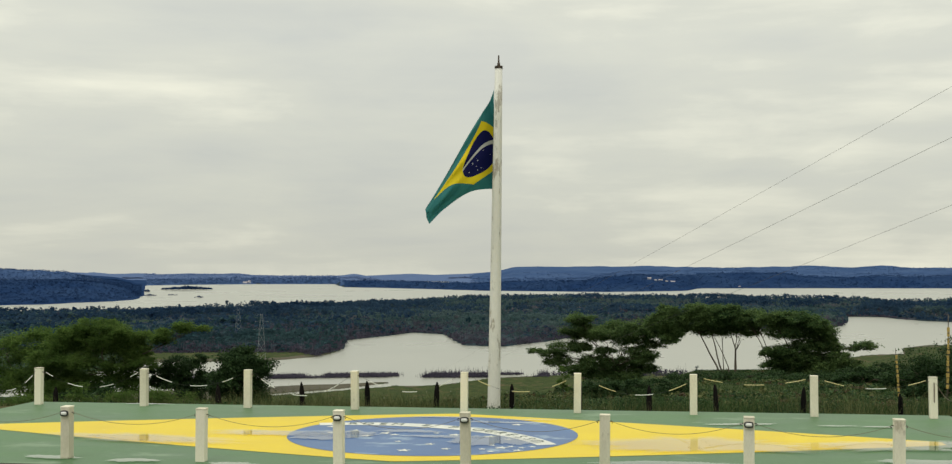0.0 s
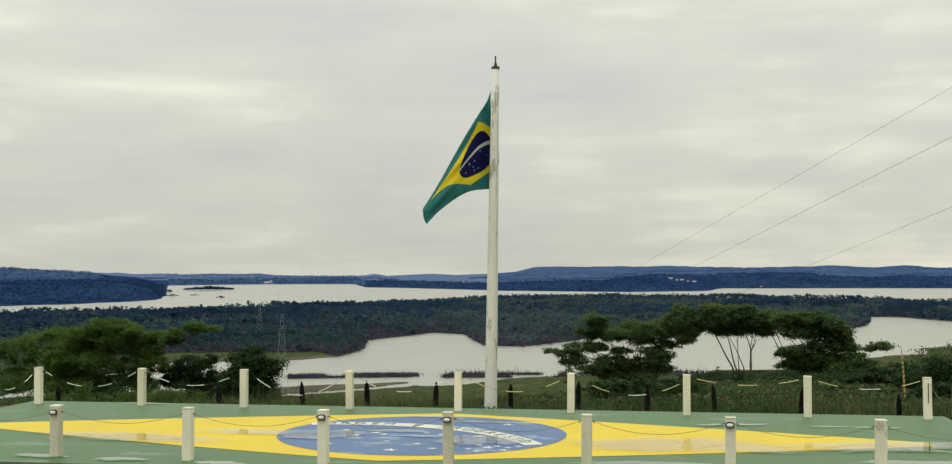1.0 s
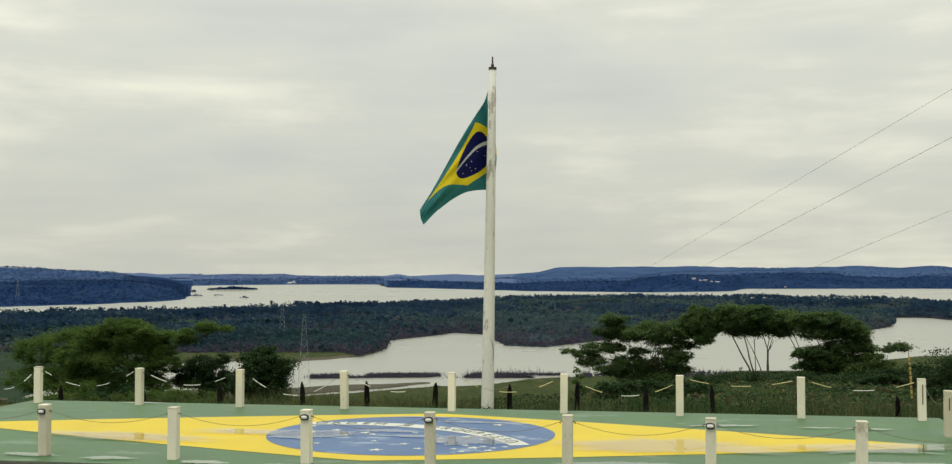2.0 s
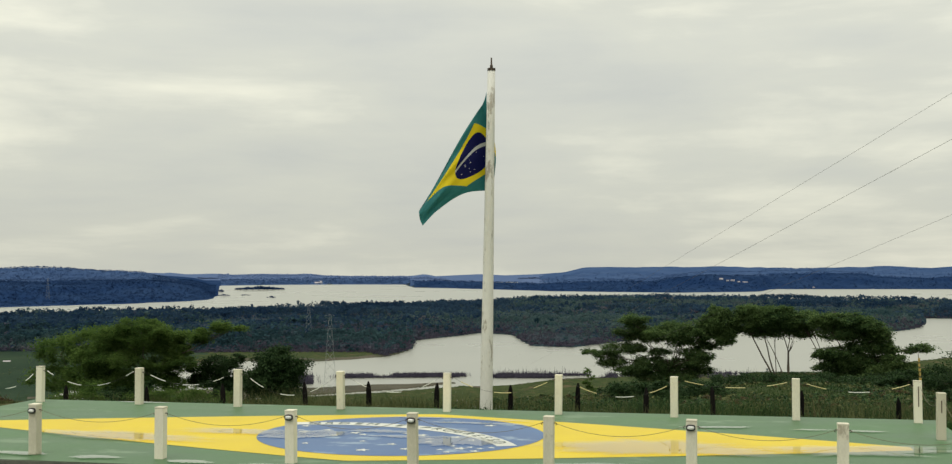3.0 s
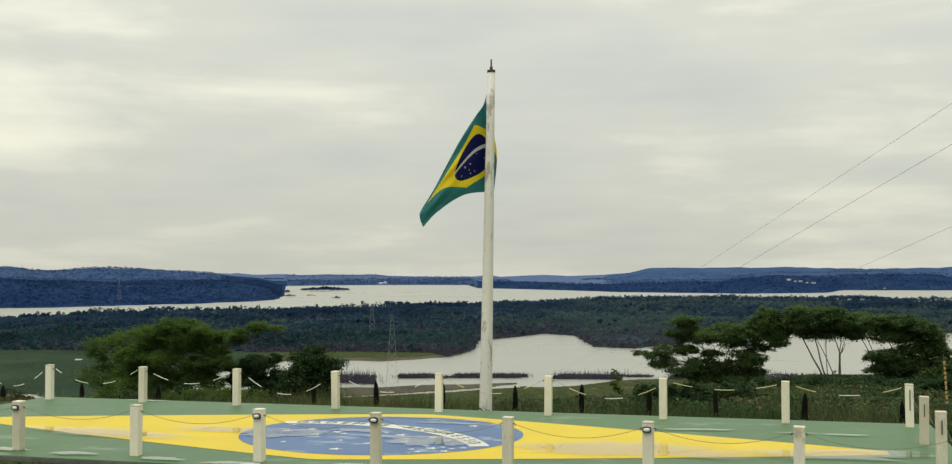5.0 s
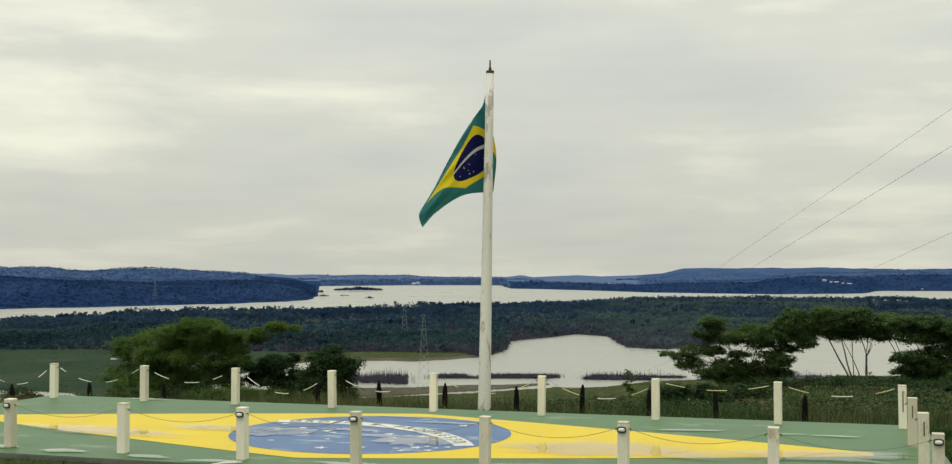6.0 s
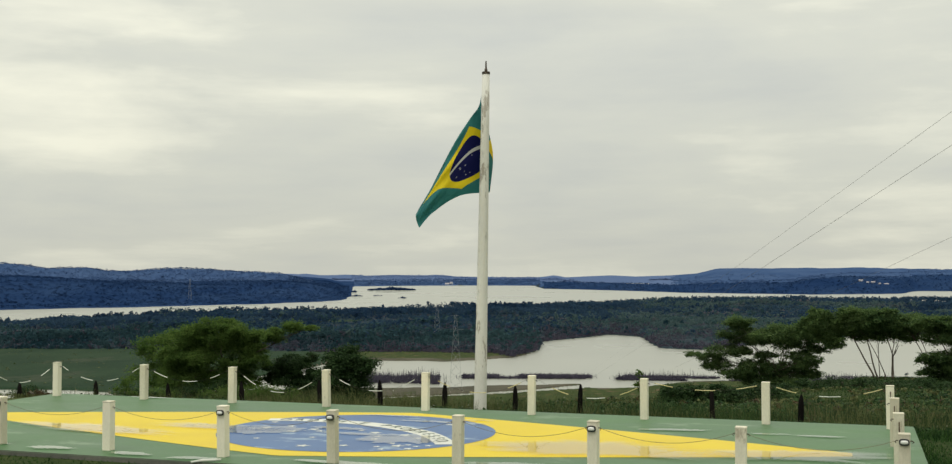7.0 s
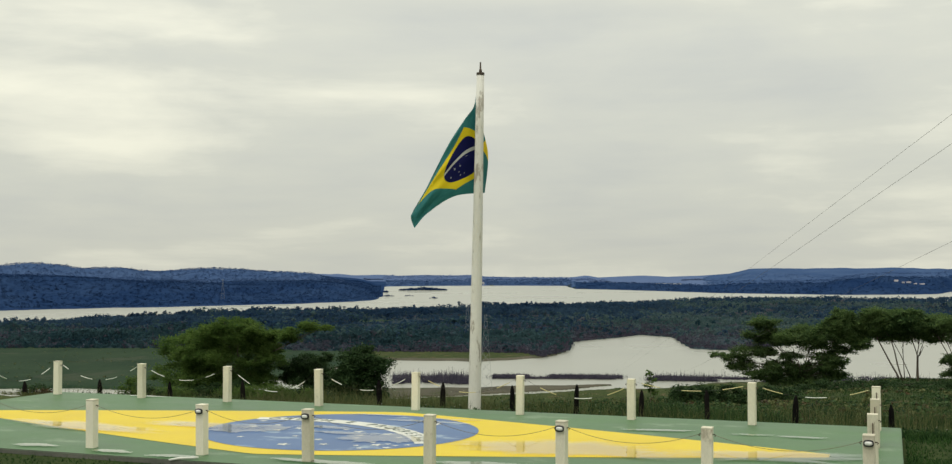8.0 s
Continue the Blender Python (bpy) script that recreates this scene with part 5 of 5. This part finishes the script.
tall = tree("umbrella_tree", (9.3, 64, ground_at(9.3, 64)), (9.3, 64, -4.9),
            [(7.0, -0.75, 1.1, 0.4), (6.5, -1.6, 1.0, 0.6), (8.0, -1.25, 1.3, 0.7), (7.8, -2.2, 1.0, 0.42), (9.3, -1.2, 1.3, 0.65), (9.5, -1.95, 1.3, 0.55), (11.0, -1.35, 1.2, 0.6), (10.7, -2.2, 1.0, 0.42), (9.1, -0.6, 1.2, 0.25), (5.0, -0.95, 1.0, 0.45), (4.3, -1.6, 0.9, 0.5), (5.4, -2.3, 0.8, 0.45)],
            0.07, 70000, 0.085, M["leaf_umbrella"], "tall flat-topped tree with bare leaning stems", 122, flat=0.6, puffs=54, bow=0.35, spread=0.23, limbs=40)
rng = random.Random(33)
for foot_x, top_x, rise, bow, girth in ((-0.55, -2.5, 3.9, -0.25, 0.075), (-0.4, -1.35, 3.7, -0.15, 0.07), (-0.36, -0.62, 3.3, 0.1, 0.04), (0.5, 0.1, 3.2, 0.2, 0.065), (0.48, 0.78, 3.6, -0.1, 0.05), (2.9, 1.45, 3.9, 0.1, 0.05), (3.3, 1.9, 3.6, 0.1, 0.045)):
    bm = bmesh.new()
    pts = [Vector((foot_x + (top_x - foot_x) * t ** 1.3 + bow * math.sin(math.pi * t) + rng.uniform(-0.05, 0.05), rng.uniform(-0.3, 0.3) * t, -0.2 + (rise + 0.2) * t)) for t in (0, 0.18, 0.36, 0.54, 0.72, 0.88, 1.0)]
    tube(bm, pts, [girth * (1 - 0.1 * k) for k in range(7)], 6)
    for _ in range(4):
        k = rng.randint(3, 5)
        end = pts[k] + Vector((rng.uniform(-0.9, 0.9), rng.uniform(-0.5, 0.5), rng.uniform(0.7, 1.3)))
        tube(bm, limb_points(pts[k], end, 0.15, rng, 4), [girth * 0.45, girth * 0.4, girth * 0.32, girth * 0.24, girth * 0.15], 5)
    part("stem", bm, M["bark"], tall, "bare leaning side stem", True)
top_lobes = [(11.9, -1.1, 1.1, 0.48), (12.9, -1.1, 1.1, 0.52), (13.9, -1.35, 1.2, 0.6), (14.9, -1.6, 1.1, 0.6), (15.4, -2.1, 0.9, 0.55), (15.8, -2.6, 0.55, 0.4), (13.5, -2.1, 1.1, 0.42), (14.6, -2.5, 0.75, 0.36), (18.1, -2.97, 0.85, 0.26), (12.6, -2.0, 1.2, 0.45), (14.2, -2.95, 1.0, 0.4), (15.3, -3.0, 0.95, 0.45), (16.1, -3.1, 0.6, 0.35)]
low_lobes = [(12.5, -3.35, 1.2, 0.4), (11.7, -3.55, 0.6, 0.25), (13.3, -3.8, 1.1, 0.5), (14.4, -4.0, 1.35, 0.55), (15.5, -4.1, 1.1, 0.55), (12.4, -4.2, 0.95, 0.32), (11.7, -4.4, 0.68, 0.15), (14.0, -4.7, 2.0, 0.55), (15.3, -4.9, 1.35, 0.5), (12.7, -5.1, 1.1, 0.5), (17.4, -3.2, 0.5, 0.14), (16.2, -3.7, 0.9, 0.4), (17.0, -4.5, 1.1, 0.5), (16.8, -5.3, 1.6, 0.5), (18.0, -4.9, 1.0, 0.5), (13.9, -5.5, 2.2, 0.5)]
tree("umbrella_tree", (14.0, 60, ground_at(14.0, 60)), (13.9, 60, -4.4), top_lobes + low_lobes,
     0.10, 108000, 0.085, M["leaf_umbrella"], "broad dark umbrella-shaped tree with low dense boughs", 123, flat=0.6, puffs=54, bow=0.4, spread=0.22, limbs=2)
rng = random.Random(77)
for k in range(34):
    x = -5.0 + 22 * (k + rng.uniform(-0.4, 0.4)) / 33
    y = rng.uniform(42, 52)
    z = ground_at(x, y)
    s, h = rng.uniform(0.5, 1.1), rng.uniform(0.25, 0.55)
    tree("shrub", (x, y, z), (x, y, z + 0.25 * h), [(x, y, z + 0.7 * h, s, s, 0.65 * h, 1), (x + s * 0.8, y, z + 0.55 * h, 0.7 * s, 0.7 * s, 0.5 * h, 0.6)], 0.05, 3200, 0.055, M["leaf_dark"], "low dark shrub on the hillside", 140 + k, puffs=22, category="bush")
for k, (x, y, h) in enumerate(((14.8, 30, 0.95), (16.4, 31, 1.35), (15.6, 24, 0.7), (18.5, 33, 1.7), (13.4, 36, 0.4), (17.5, 26, 1.1), (13.4, 22, 0.35), (20.5, 30, 1.6), (15.2, 45, 0.55), (16.3, 46, 0.7), (17.3, 44, 0.55), (18.6, 45, 0.75), (19.9, 44, 1.0))):
    z = ground_at(x, y)
    tree("hillside_bush", (x, y, z), (x, y, z + 0.3 * h), [(x, y, z + h, 0.9 * h + 0.3, 0.9 * h, 0.6 * h, 1.3), (x - 0.8, y, z + 0.6 * h, 0.7 * h + 0.2, 0.7 * h, 0.5 * h, 0.8), (x + 0.8, y, z + 0.6 * h, 0.7 * h + 0.2, 0.7 * h, 0.5 * h, 0.8)],
         0.06, 6500, 0.062, M["leaf_dark"], "leafy dark green bush among the tall grass", 170 + k, puffs=30, category="bush")
z = ground_at(0.42, 19.3)
tree("sapling", (0.42, 19.3, z), (0.40, 19.3, z + 0.5), [(0.36, -1.08, 0.12, 0.10), (0.5, -1.25, 0.14, 0.08), (0.36, -1.45, 0.16, 0.1), (0.46, -1.65, 0.2, 0.1)], 0.014, 420, 0.06, M["leaf_near"], "thin leafy sapling in the grass", 181, puffs=10, bow=0.05)
for x, y, h, k in ((31.1, 580.0, 5.0, 0), (43.5, 579.0, 3.4, 1)):
    z = ground_at(x, y)
    tree("lakeside_tree", (x, y, z), (x, y, z + 0.3 * h), [(x, z + 0.8 * h, 0.9, 0.7), (x - 0.7, z + 0.55 * h, 0.8, 0.5), (x + 0.9, z + 0.5 * h, 0.9, 0.5)], 0.12, 700, 0.2, M["canopy"], "slender sparse tree beside the lake", 182 + k, puffs=12, bow=0.1)


# ---- tall grass ----
def grass_soup(name, x, y, height, width, material, label, seed):
    rng = np.random.default_rng(seed)
    n = len(x)
    z, _ = land(x, y)
    turn = rng.uniform(0, np.pi, n)
    side = np.stack([np.cos(turn), np.sin(turn), np.zeros(n)], -1) * width[:, None]
    lean = np.stack([rng.normal(0, 0.34, n), rng.normal(0, 0.34, n), np.ones(n)], -1) * height[:, None]
    foot = np.stack([x, y, z - 0.03], -1)
    mid = foot + lean * np.array([0.35, 0.35, 0.6])
    tip = foot + lean
    verts = np.stack([foot - side, foot + side, mid + side * 0.8, mid - side * 0.8, tip + side * 0.12, tip - side * 0.12], 1).reshape(-1, 3)
    k = np.arange(n)[:, None] * 6
    faces = np.concatenate([k + np.array([[0, 1, 2, 3]]), k + np.array([[3, 2, 4, 5]])])
    return tagged(soup(name, verts, faces, material), label, "grass", kind="stuff")


def build_grass():
    rng = np.random.default_rng(9)
    n = 110000
    y = 0.6 + 26 * rng.uniform(0, 1, n) ** 1.6
    x = rng.uniform(-16, 19, n) + 0.12 * y * np.sign(rng.uniform(-1, 1, n))
    thick = lumps(x, y, 1.6, 51) + 0.7 * lumps(x, y, 0.5, 52)
    keep = (thick > -0.5) & ~((x < 8.5) & (y < 0.5))
    x, y, thick = x[keep], y[keep], thick[keep]
    tall = np.interp(x, (-16, -9, -6, -3, 1, 4, 9, 16), (0.25, 0.30, 0.46, 0.50, 0.46, 0.42, 0.42, 0.48)) * (0.75 + 0.35 * thick) * rng.uniform(0.6, 1.25, len(x)) * np.interp(y, (0.6, 4.2, 5.2, 7.0, 8.5, 14.0), (0.38, 0.55, 1.2, 1.15, 0.55, 0.3)) * np.interp(x, (3, 7), (1.0, 1.1))
    pale = x + 2.5 * lumps(x, y, 2.5, 59) < 0.3
    for name, pick, mat, label in (("tall_grass", ~pale, "grass_blade", "tall rough green grass behind the slab"), ("weedy_grass", pale, "grass_pale", "pale weedy grass behind the slab")):
        grass_soup(name, x[pick], y[pick], np.maximum(tall[pick], 0.08), rng.uniform(0.003, 0.007, int(pick.sum())), M[mat], label, 10)
    n = 42000
    x = 8.36 + 11 * rng.uniform(0, 1, n) ** 1.3
    y = rng.uniform(-8, 1.5, n)
    grass_soup("verge_grass", x, y, rng.uniform(0.04, 0.13, n) * (1.2 + 0.8 * lumps(x, y, 1.5, 53)), rng.uniform(0.005, 0.010, n), M["lawn"], "short rough grass beside the slab", 11)
    n = 22000
    x = rng.uniform(-11, 9, n)
    y = rng.uniform(-9.5, -6.21, n)
    grass_soup("front_grass", x, y, rng.uniform(0.03, 0.07, n), rng.uniform(0.006, 0.013, n), M["lawn"], "short dark grass in front of the slab", 12)
    n = 90000
    y = rng.uniform(11, 92, n)
    x = rng.uniform(-14, 24, n) * np.interp(y, (13, 92), (0.7, 1.1))
    keep = lumps(x, y, 3.5, 57) + 0.6 * lumps(x, y, 1.2, 58) > -0.35
    x, y = x[keep], y[keep]
    grass_soup("hillside_grass", x, y, rng.uniform(0.06, 0.18, len(x)), rng.uniform(0.006, 0.013, len(x)), M["grass_blade"], "rough grass tufts down the hillside", 13)
    # pale wispy stalks above the grass
    n = 13000
    x, y = rng.uniform(-10, 17, n), 1.0 + 7.5 * rng.uniform(0, 1, n)
    keep = lumps(x, y, 1.0, 65) + 0.5 * lumps(x, y, 3.0, 66) > 0.0
    x, y = x[keep], y[keep]
    grass_soup("grass_stalks", x, y, rng.uniform(0.3, 0.75, len(x)) * np.interp(y, (1.0, 4.2, 5.2, 8.5), (0.55, 0.8, 1.1, 0.8)), rng.uniform(0.002, 0.0045, len(x)), M["grass_pale"], "pale wispy stalks above the tall grass", 14)
    # weedy clumps over the slope
    for n, mat, name, label, seed in ((4200, "weed_leaf", "slope_weeds", "dark weedy clumps over the grassy slope", 15), (3000, "grass_pale", "slope_tufts", "pale dry tufts over the grassy slope", 16), (900, "leaf_brown", "slope_scrub", "reddish-brown low scrub on the slope", 17)):
        r = np.random.default_rng(seed)
        y = 8 + 60 * r.uniform(0, 1, n) ** 1.4
        x = r.uniform(-13, 22, n) * np.interp(y, (8, 68), (0.75, 1.1))
        keep = lumps(x, y, 6.0, 67 + seed) + 0.6 * lumps(x, y, 1.8, 87 + seed) > 0.0
        x, y = x[keep], y[keep]
        size = r.uniform(0.10, 0.30, len(x))
        crown_soup(name, x, y, land(x, y)[0] + 0.25 * size, size, size * r.uniform(0.5, 1.1, len(x)), M[mat], label, 16, 0.3, 0.4)
    # broad-leaved weeds and pale seed heads among the grass
    for n, leaf, mat, name, label, up in ((64000, 0.024, "weed_leaf", "weeds", "broad-leaved weeds among the tall grass", 0.75), (1500, 0.011, "seed", "seed_heads", "pale seed heads above the grass", 1.05), (2200, 0.010, "flower", "white_flowers", "small white wild flowers in the weedy grass", 1.0)):
        y = 0.9 + 22 * rng.uniform(0, 1, n) ** 1.5
        x = rng.uniform(-12, 18, n) if mat != "flower" else rng.uniform(-9, 1.5, n)
        keep = lumps(x, y, 1.1, 55) + 0.5 * lumps(x, y, 4.0, 56) > (0.05 if mat != "flower" else 0.35)
        x, y = x[keep], y[keep]
        n = len(x)
        z = land(x, y)[0] + np.interp(x, (-16, -9, -6, -3, 1, 4, 9, 16), (0.25, 0.30, 0.46, 0.50, 0.46, 0.42, 0.42, 0.48)) * rng.uniform(0.3, 1.1, n) * up * np.interp(y, (0.6, 4.2, 5.2, 7.0, 8.5, 14.0), (0.38, 0.55, 1.2, 1.15, 0.55, 0.3))
        mid = np.stack([x, y, z], -1)
        a, b = rng.normal(size=(n, 3)), rng.normal(size=(n, 3))
        a /= np.linalg.norm(a, axis=1, keepdims=True)
        b = np.cross(a, b)
        b /= np.linalg.norm(b, axis=1, keepdims=True)
        r = leaf * rng.uniform(0.6, 1.6, (n, 1))
        verts = np.stack([mid + a * r, mid + b * r * 0.6, mid - a * r, mid - b * r * 0.6], 1).reshape(-1, 3)
        tagged(soup(name, verts, np.arange(4 * n).reshape(-1, 4), M[mat]), label, "weeds", kind="stuff")


build_grass()


# ---- drowned scrub and dead sticks in the lake ----
def build_reeds():
    rng = np.random.default_rng(61)
    xs, ys, hs = [], [], []
    for az0, az1, d0, d1, n, h in ((-19.2, -12.7, 588, 604, 1500, 1.7), (-11.4, -5.0, 584, 603, 2000, 1.9), (-24.3, -20.4, 560, 604, 900, 3.0), (-4.8, 2.0, 590, 625, 500, 2.0)):
        az = np.radians(rng.uniform(az0, az1, n))
        d = rng.uniform(d0, d1, n)
        keep = lumps(HUB[0] + d * np.sin(az), d * np.cos(az), 14, 62) > -0.45
        az, d = az[keep], d[keep]
        xs.append(HUB[0] + d * np.sin(az)), ys.append(HUB[1] + d * np.cos(az))
        hs.append(h * rng.uniform(0.5, 1.0, len(az)) + (rng.uniform(0, 1, len(az)) > 0.86) * rng.uniform(0.5, 2.2, len(az)) * (h != 1.7))
    x, y, h = np.concatenate(xs), np.concatenate(ys), np.concatenate(hs)
    size = rng.uniform(0.9, 2.0, len(x))
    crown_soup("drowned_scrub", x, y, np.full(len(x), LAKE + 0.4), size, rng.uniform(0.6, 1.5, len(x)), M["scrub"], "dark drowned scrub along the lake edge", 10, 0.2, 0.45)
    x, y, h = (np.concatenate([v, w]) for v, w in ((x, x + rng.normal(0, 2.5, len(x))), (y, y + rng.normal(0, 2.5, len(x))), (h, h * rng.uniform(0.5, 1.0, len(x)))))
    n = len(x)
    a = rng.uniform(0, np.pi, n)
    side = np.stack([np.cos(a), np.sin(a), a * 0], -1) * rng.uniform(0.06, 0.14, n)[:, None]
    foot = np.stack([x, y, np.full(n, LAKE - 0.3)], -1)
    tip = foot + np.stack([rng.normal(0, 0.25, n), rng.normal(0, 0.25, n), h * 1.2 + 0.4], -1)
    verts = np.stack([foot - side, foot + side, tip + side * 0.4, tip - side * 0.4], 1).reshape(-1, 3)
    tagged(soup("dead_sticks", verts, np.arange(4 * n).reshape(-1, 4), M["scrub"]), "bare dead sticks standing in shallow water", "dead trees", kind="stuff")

    # tufts and low scrub over the pasture
    n = 6000
    az, d = rng.uniform(-46, -8, n), rng.uniform(430, 900, n)
    x, y = HUB[0] + d * np.sin(np.radians(az)), HUB[1] + d * np.cos(np.radians(az))
    z, kind = land(x, y)
    keep = (kind == 1) & (z > LAKE) & (lumps(x, y, 40, 63) + 0.6 * lumps(x, y, 11, 64) > 0.0)
    x, y, z = x[keep], y[keep], z[keep]
    size = 0.4 + 1.3 * rng.uniform(0, 1, len(x)) ** 3
    crown_soup("pasture_tufts", x, y, z + 0.2 * size, size, size * 0.6, M["pasture_scrub"], "olive tufts and low scrub on the wet pasture", lie=1.2)


build_reeds()


# ---- power line towers ----
def lattice_tower(az, d, rise, half, bar):
    a = radians(az)
    x, y = HUB[0] + d * math.sin(a), HUB[1] + d * math.cos(a)
    tower = thing("lattice_tower", pose(x, y, LAKE, 0, 0, 20), "slender grey steel lattice power tower in the valley", "power tower", "towers of the power line")

    def corner(k, t):
        w = half * (1 - 0.85 * t)
        return Vector((w * (1, -1, -1, 1)[k], w * (1, 1, -1, -1)[k], rise * t))

    for k in range(4):
        bm = bmesh.new()
        tube(bm, [corner(k, 0), corner(k, 0.6), corner(k, 1)], bar, 4)
        part("leg", bm, M["steel"], tower)
    for i in range(8):
        t0, t1 = i / 8, (i + 1) / 8
        bm = bmesh.new()
        for k in range(4):
            tube(bm, [corner(k, t0), corner((k + 1) % 4, t1)], bar * 0.6, 4)
            tube(bm, [corner((k + 1) % 4, t0), corner(k, t1)], bar * 0.6, 4)
        part("brace", bm, M["steel"], tower)
    for t, reach in ((0.80, 4.0), (0.90, 3.2), (0.98, 2.4)):
        bm = bmesh.new()
        tube(bm, [(-reach, 0, rise * t), (0, 0, rise * t + 0.5), (reach, 0, rise * t)], bar * 0.8, 4)
        part("arm", bm, M["steel"], tower)


lattice_tower(-19.56, 531, 36, 3.0, 0.04)
lattice_tower(-20.6, 880, 30, 3.0, 0.045)
lattice_tower(-33.0, 1860, 40, 3.2, 0.045)


# ---- far houses ----
def house(az, d, length, deep, tall, turn):
    a = radians(az)
    x, y = HUB[0] + d * math.sin(a), HUB[1] + d * math.cos(a)
    ob = thing("house", pose(x, y, ground_at(x, y) - 0.5, 0, 0, turn), "small pale distant house with pitched roof", "house", "houses in the distance")
    bm = bmesh.new()
    box(bm, length, deep, tall, pose(0, 0, tall / 2))
    part("wall", bm, M["house_wall"], ob)
    bm = bmesh.new()
    e = 0.5
    v = [bm.verts.new(p) for p in ((-length / 2 - e, -deep / 2 - e, tall), (length / 2 + e, -deep / 2 - e, tall), (length / 2 + e, deep / 2 + e, tall), (-length / 2 - e, deep / 2 + e, tall), (-length / 2 - e, 0, tall + deep * 0.3), (length / 2 + e, 0, tall + deep * 0.3))]
    for f in ((0, 1, 5, 4), (2, 3, 4, 5), (0, 4, 3), (1, 2, 5), (0, 3, 2, 1)):
        bm.faces.new([v[k] for k in f])
    part("roof", bm, M["house_roof"], ob, "pale tiled roof")


# first two are added for an unidentified white spot, third for something low and white
for spec in ((-20.12, 3580, 18, 10, 3, 8), (-19.95, 3590, 7, 6, 7, -10), (-34.8, 735, 3.2, 2, 0.5, 20), (0.28, 2702, 8, 5, 2.6, 10), (0.60, 2690, 5, 4, 2.0, -20), (0.84, 2700, 9, 5, 1.8, 5), (1.14, 2694, 5, 4, 2.2, 30), (1.45, 2703, 10, 5, 1.6, -8), (4.72, 2900, 5, 4, 2.4, 0)):
    house(*spec)


# ---- striped marker poles in the grass ----
def marker_pole(x, y, top, lean, r):
    foot = ground_at(x, y) - 0.1
    ob = thing("marker_pole", pose(x, y, foot, 0, lean, 0), "thin leaning stick wrapped in worn yellow plastic", "marker pole", "marker poles in the grass")
    span = top - foot
    bm = bmesh.new()
    tube(bm, [(0, 0, 0), (0.02, 0, span * 0.5), (0, 0, span + 0.2)], [r * 0.7, r * 0.6, r * 0.25], 6)
    stick = part("stick", bm, M["bark"], ob, "", True)
    rng = random.Random(int(x * 10))
    z = 0.25 * span
    while z < span * 0.95:
        bm = bmesh.new()
        step = rng.uniform(0.06, 0.15)
        tube(bm, [(0.01, 0, z), (0.01 + rng.uniform(-0.01, 0.01), 0, z + step)], r * rng.uniform(0.8, 1.2), 7)
        part("sleeve", bm, M["marker_yellow"], stick, "torn yellow plastic sleeve")
        z += step + rng.uniform(0.0, 0.07)


marker_pole(10.2, 13.0, 0.05, -3, 0.030)
marker_pole(11.2, 12.0, 1.05, 1.5, 0.036)


# ---- power cables overhead ----
def cable(start, way, back, ahead):
    """A wire through a place, along a way."""
    way = Vector(way).normalized()
    ts = [-back + (back + ahead) * k / 60 for k in range(61)]
    ob = mesh_object_tube("power_cable", [Vector(start) + way * t for t in ts], [0.0038 if t < 22 else max(0.0014, 0.0038 - 0.0002 * (t - 22)) for t in ts], M["cable"], 5)
    tagged(ob, "thin dark power cable running downhill overhead", "cable", "cables overhead")


cable((10.6, 8.7, 6.9), (-0.353, 0.916, -0.192), 12, 90)
cable((9.7, 5.3, 5.3), (-0.381, 0.901, -0.207), 9, 90)
cable((11.5, 12.4, 4.2), (-0.422, 0.879, -0.222), 12, 70)
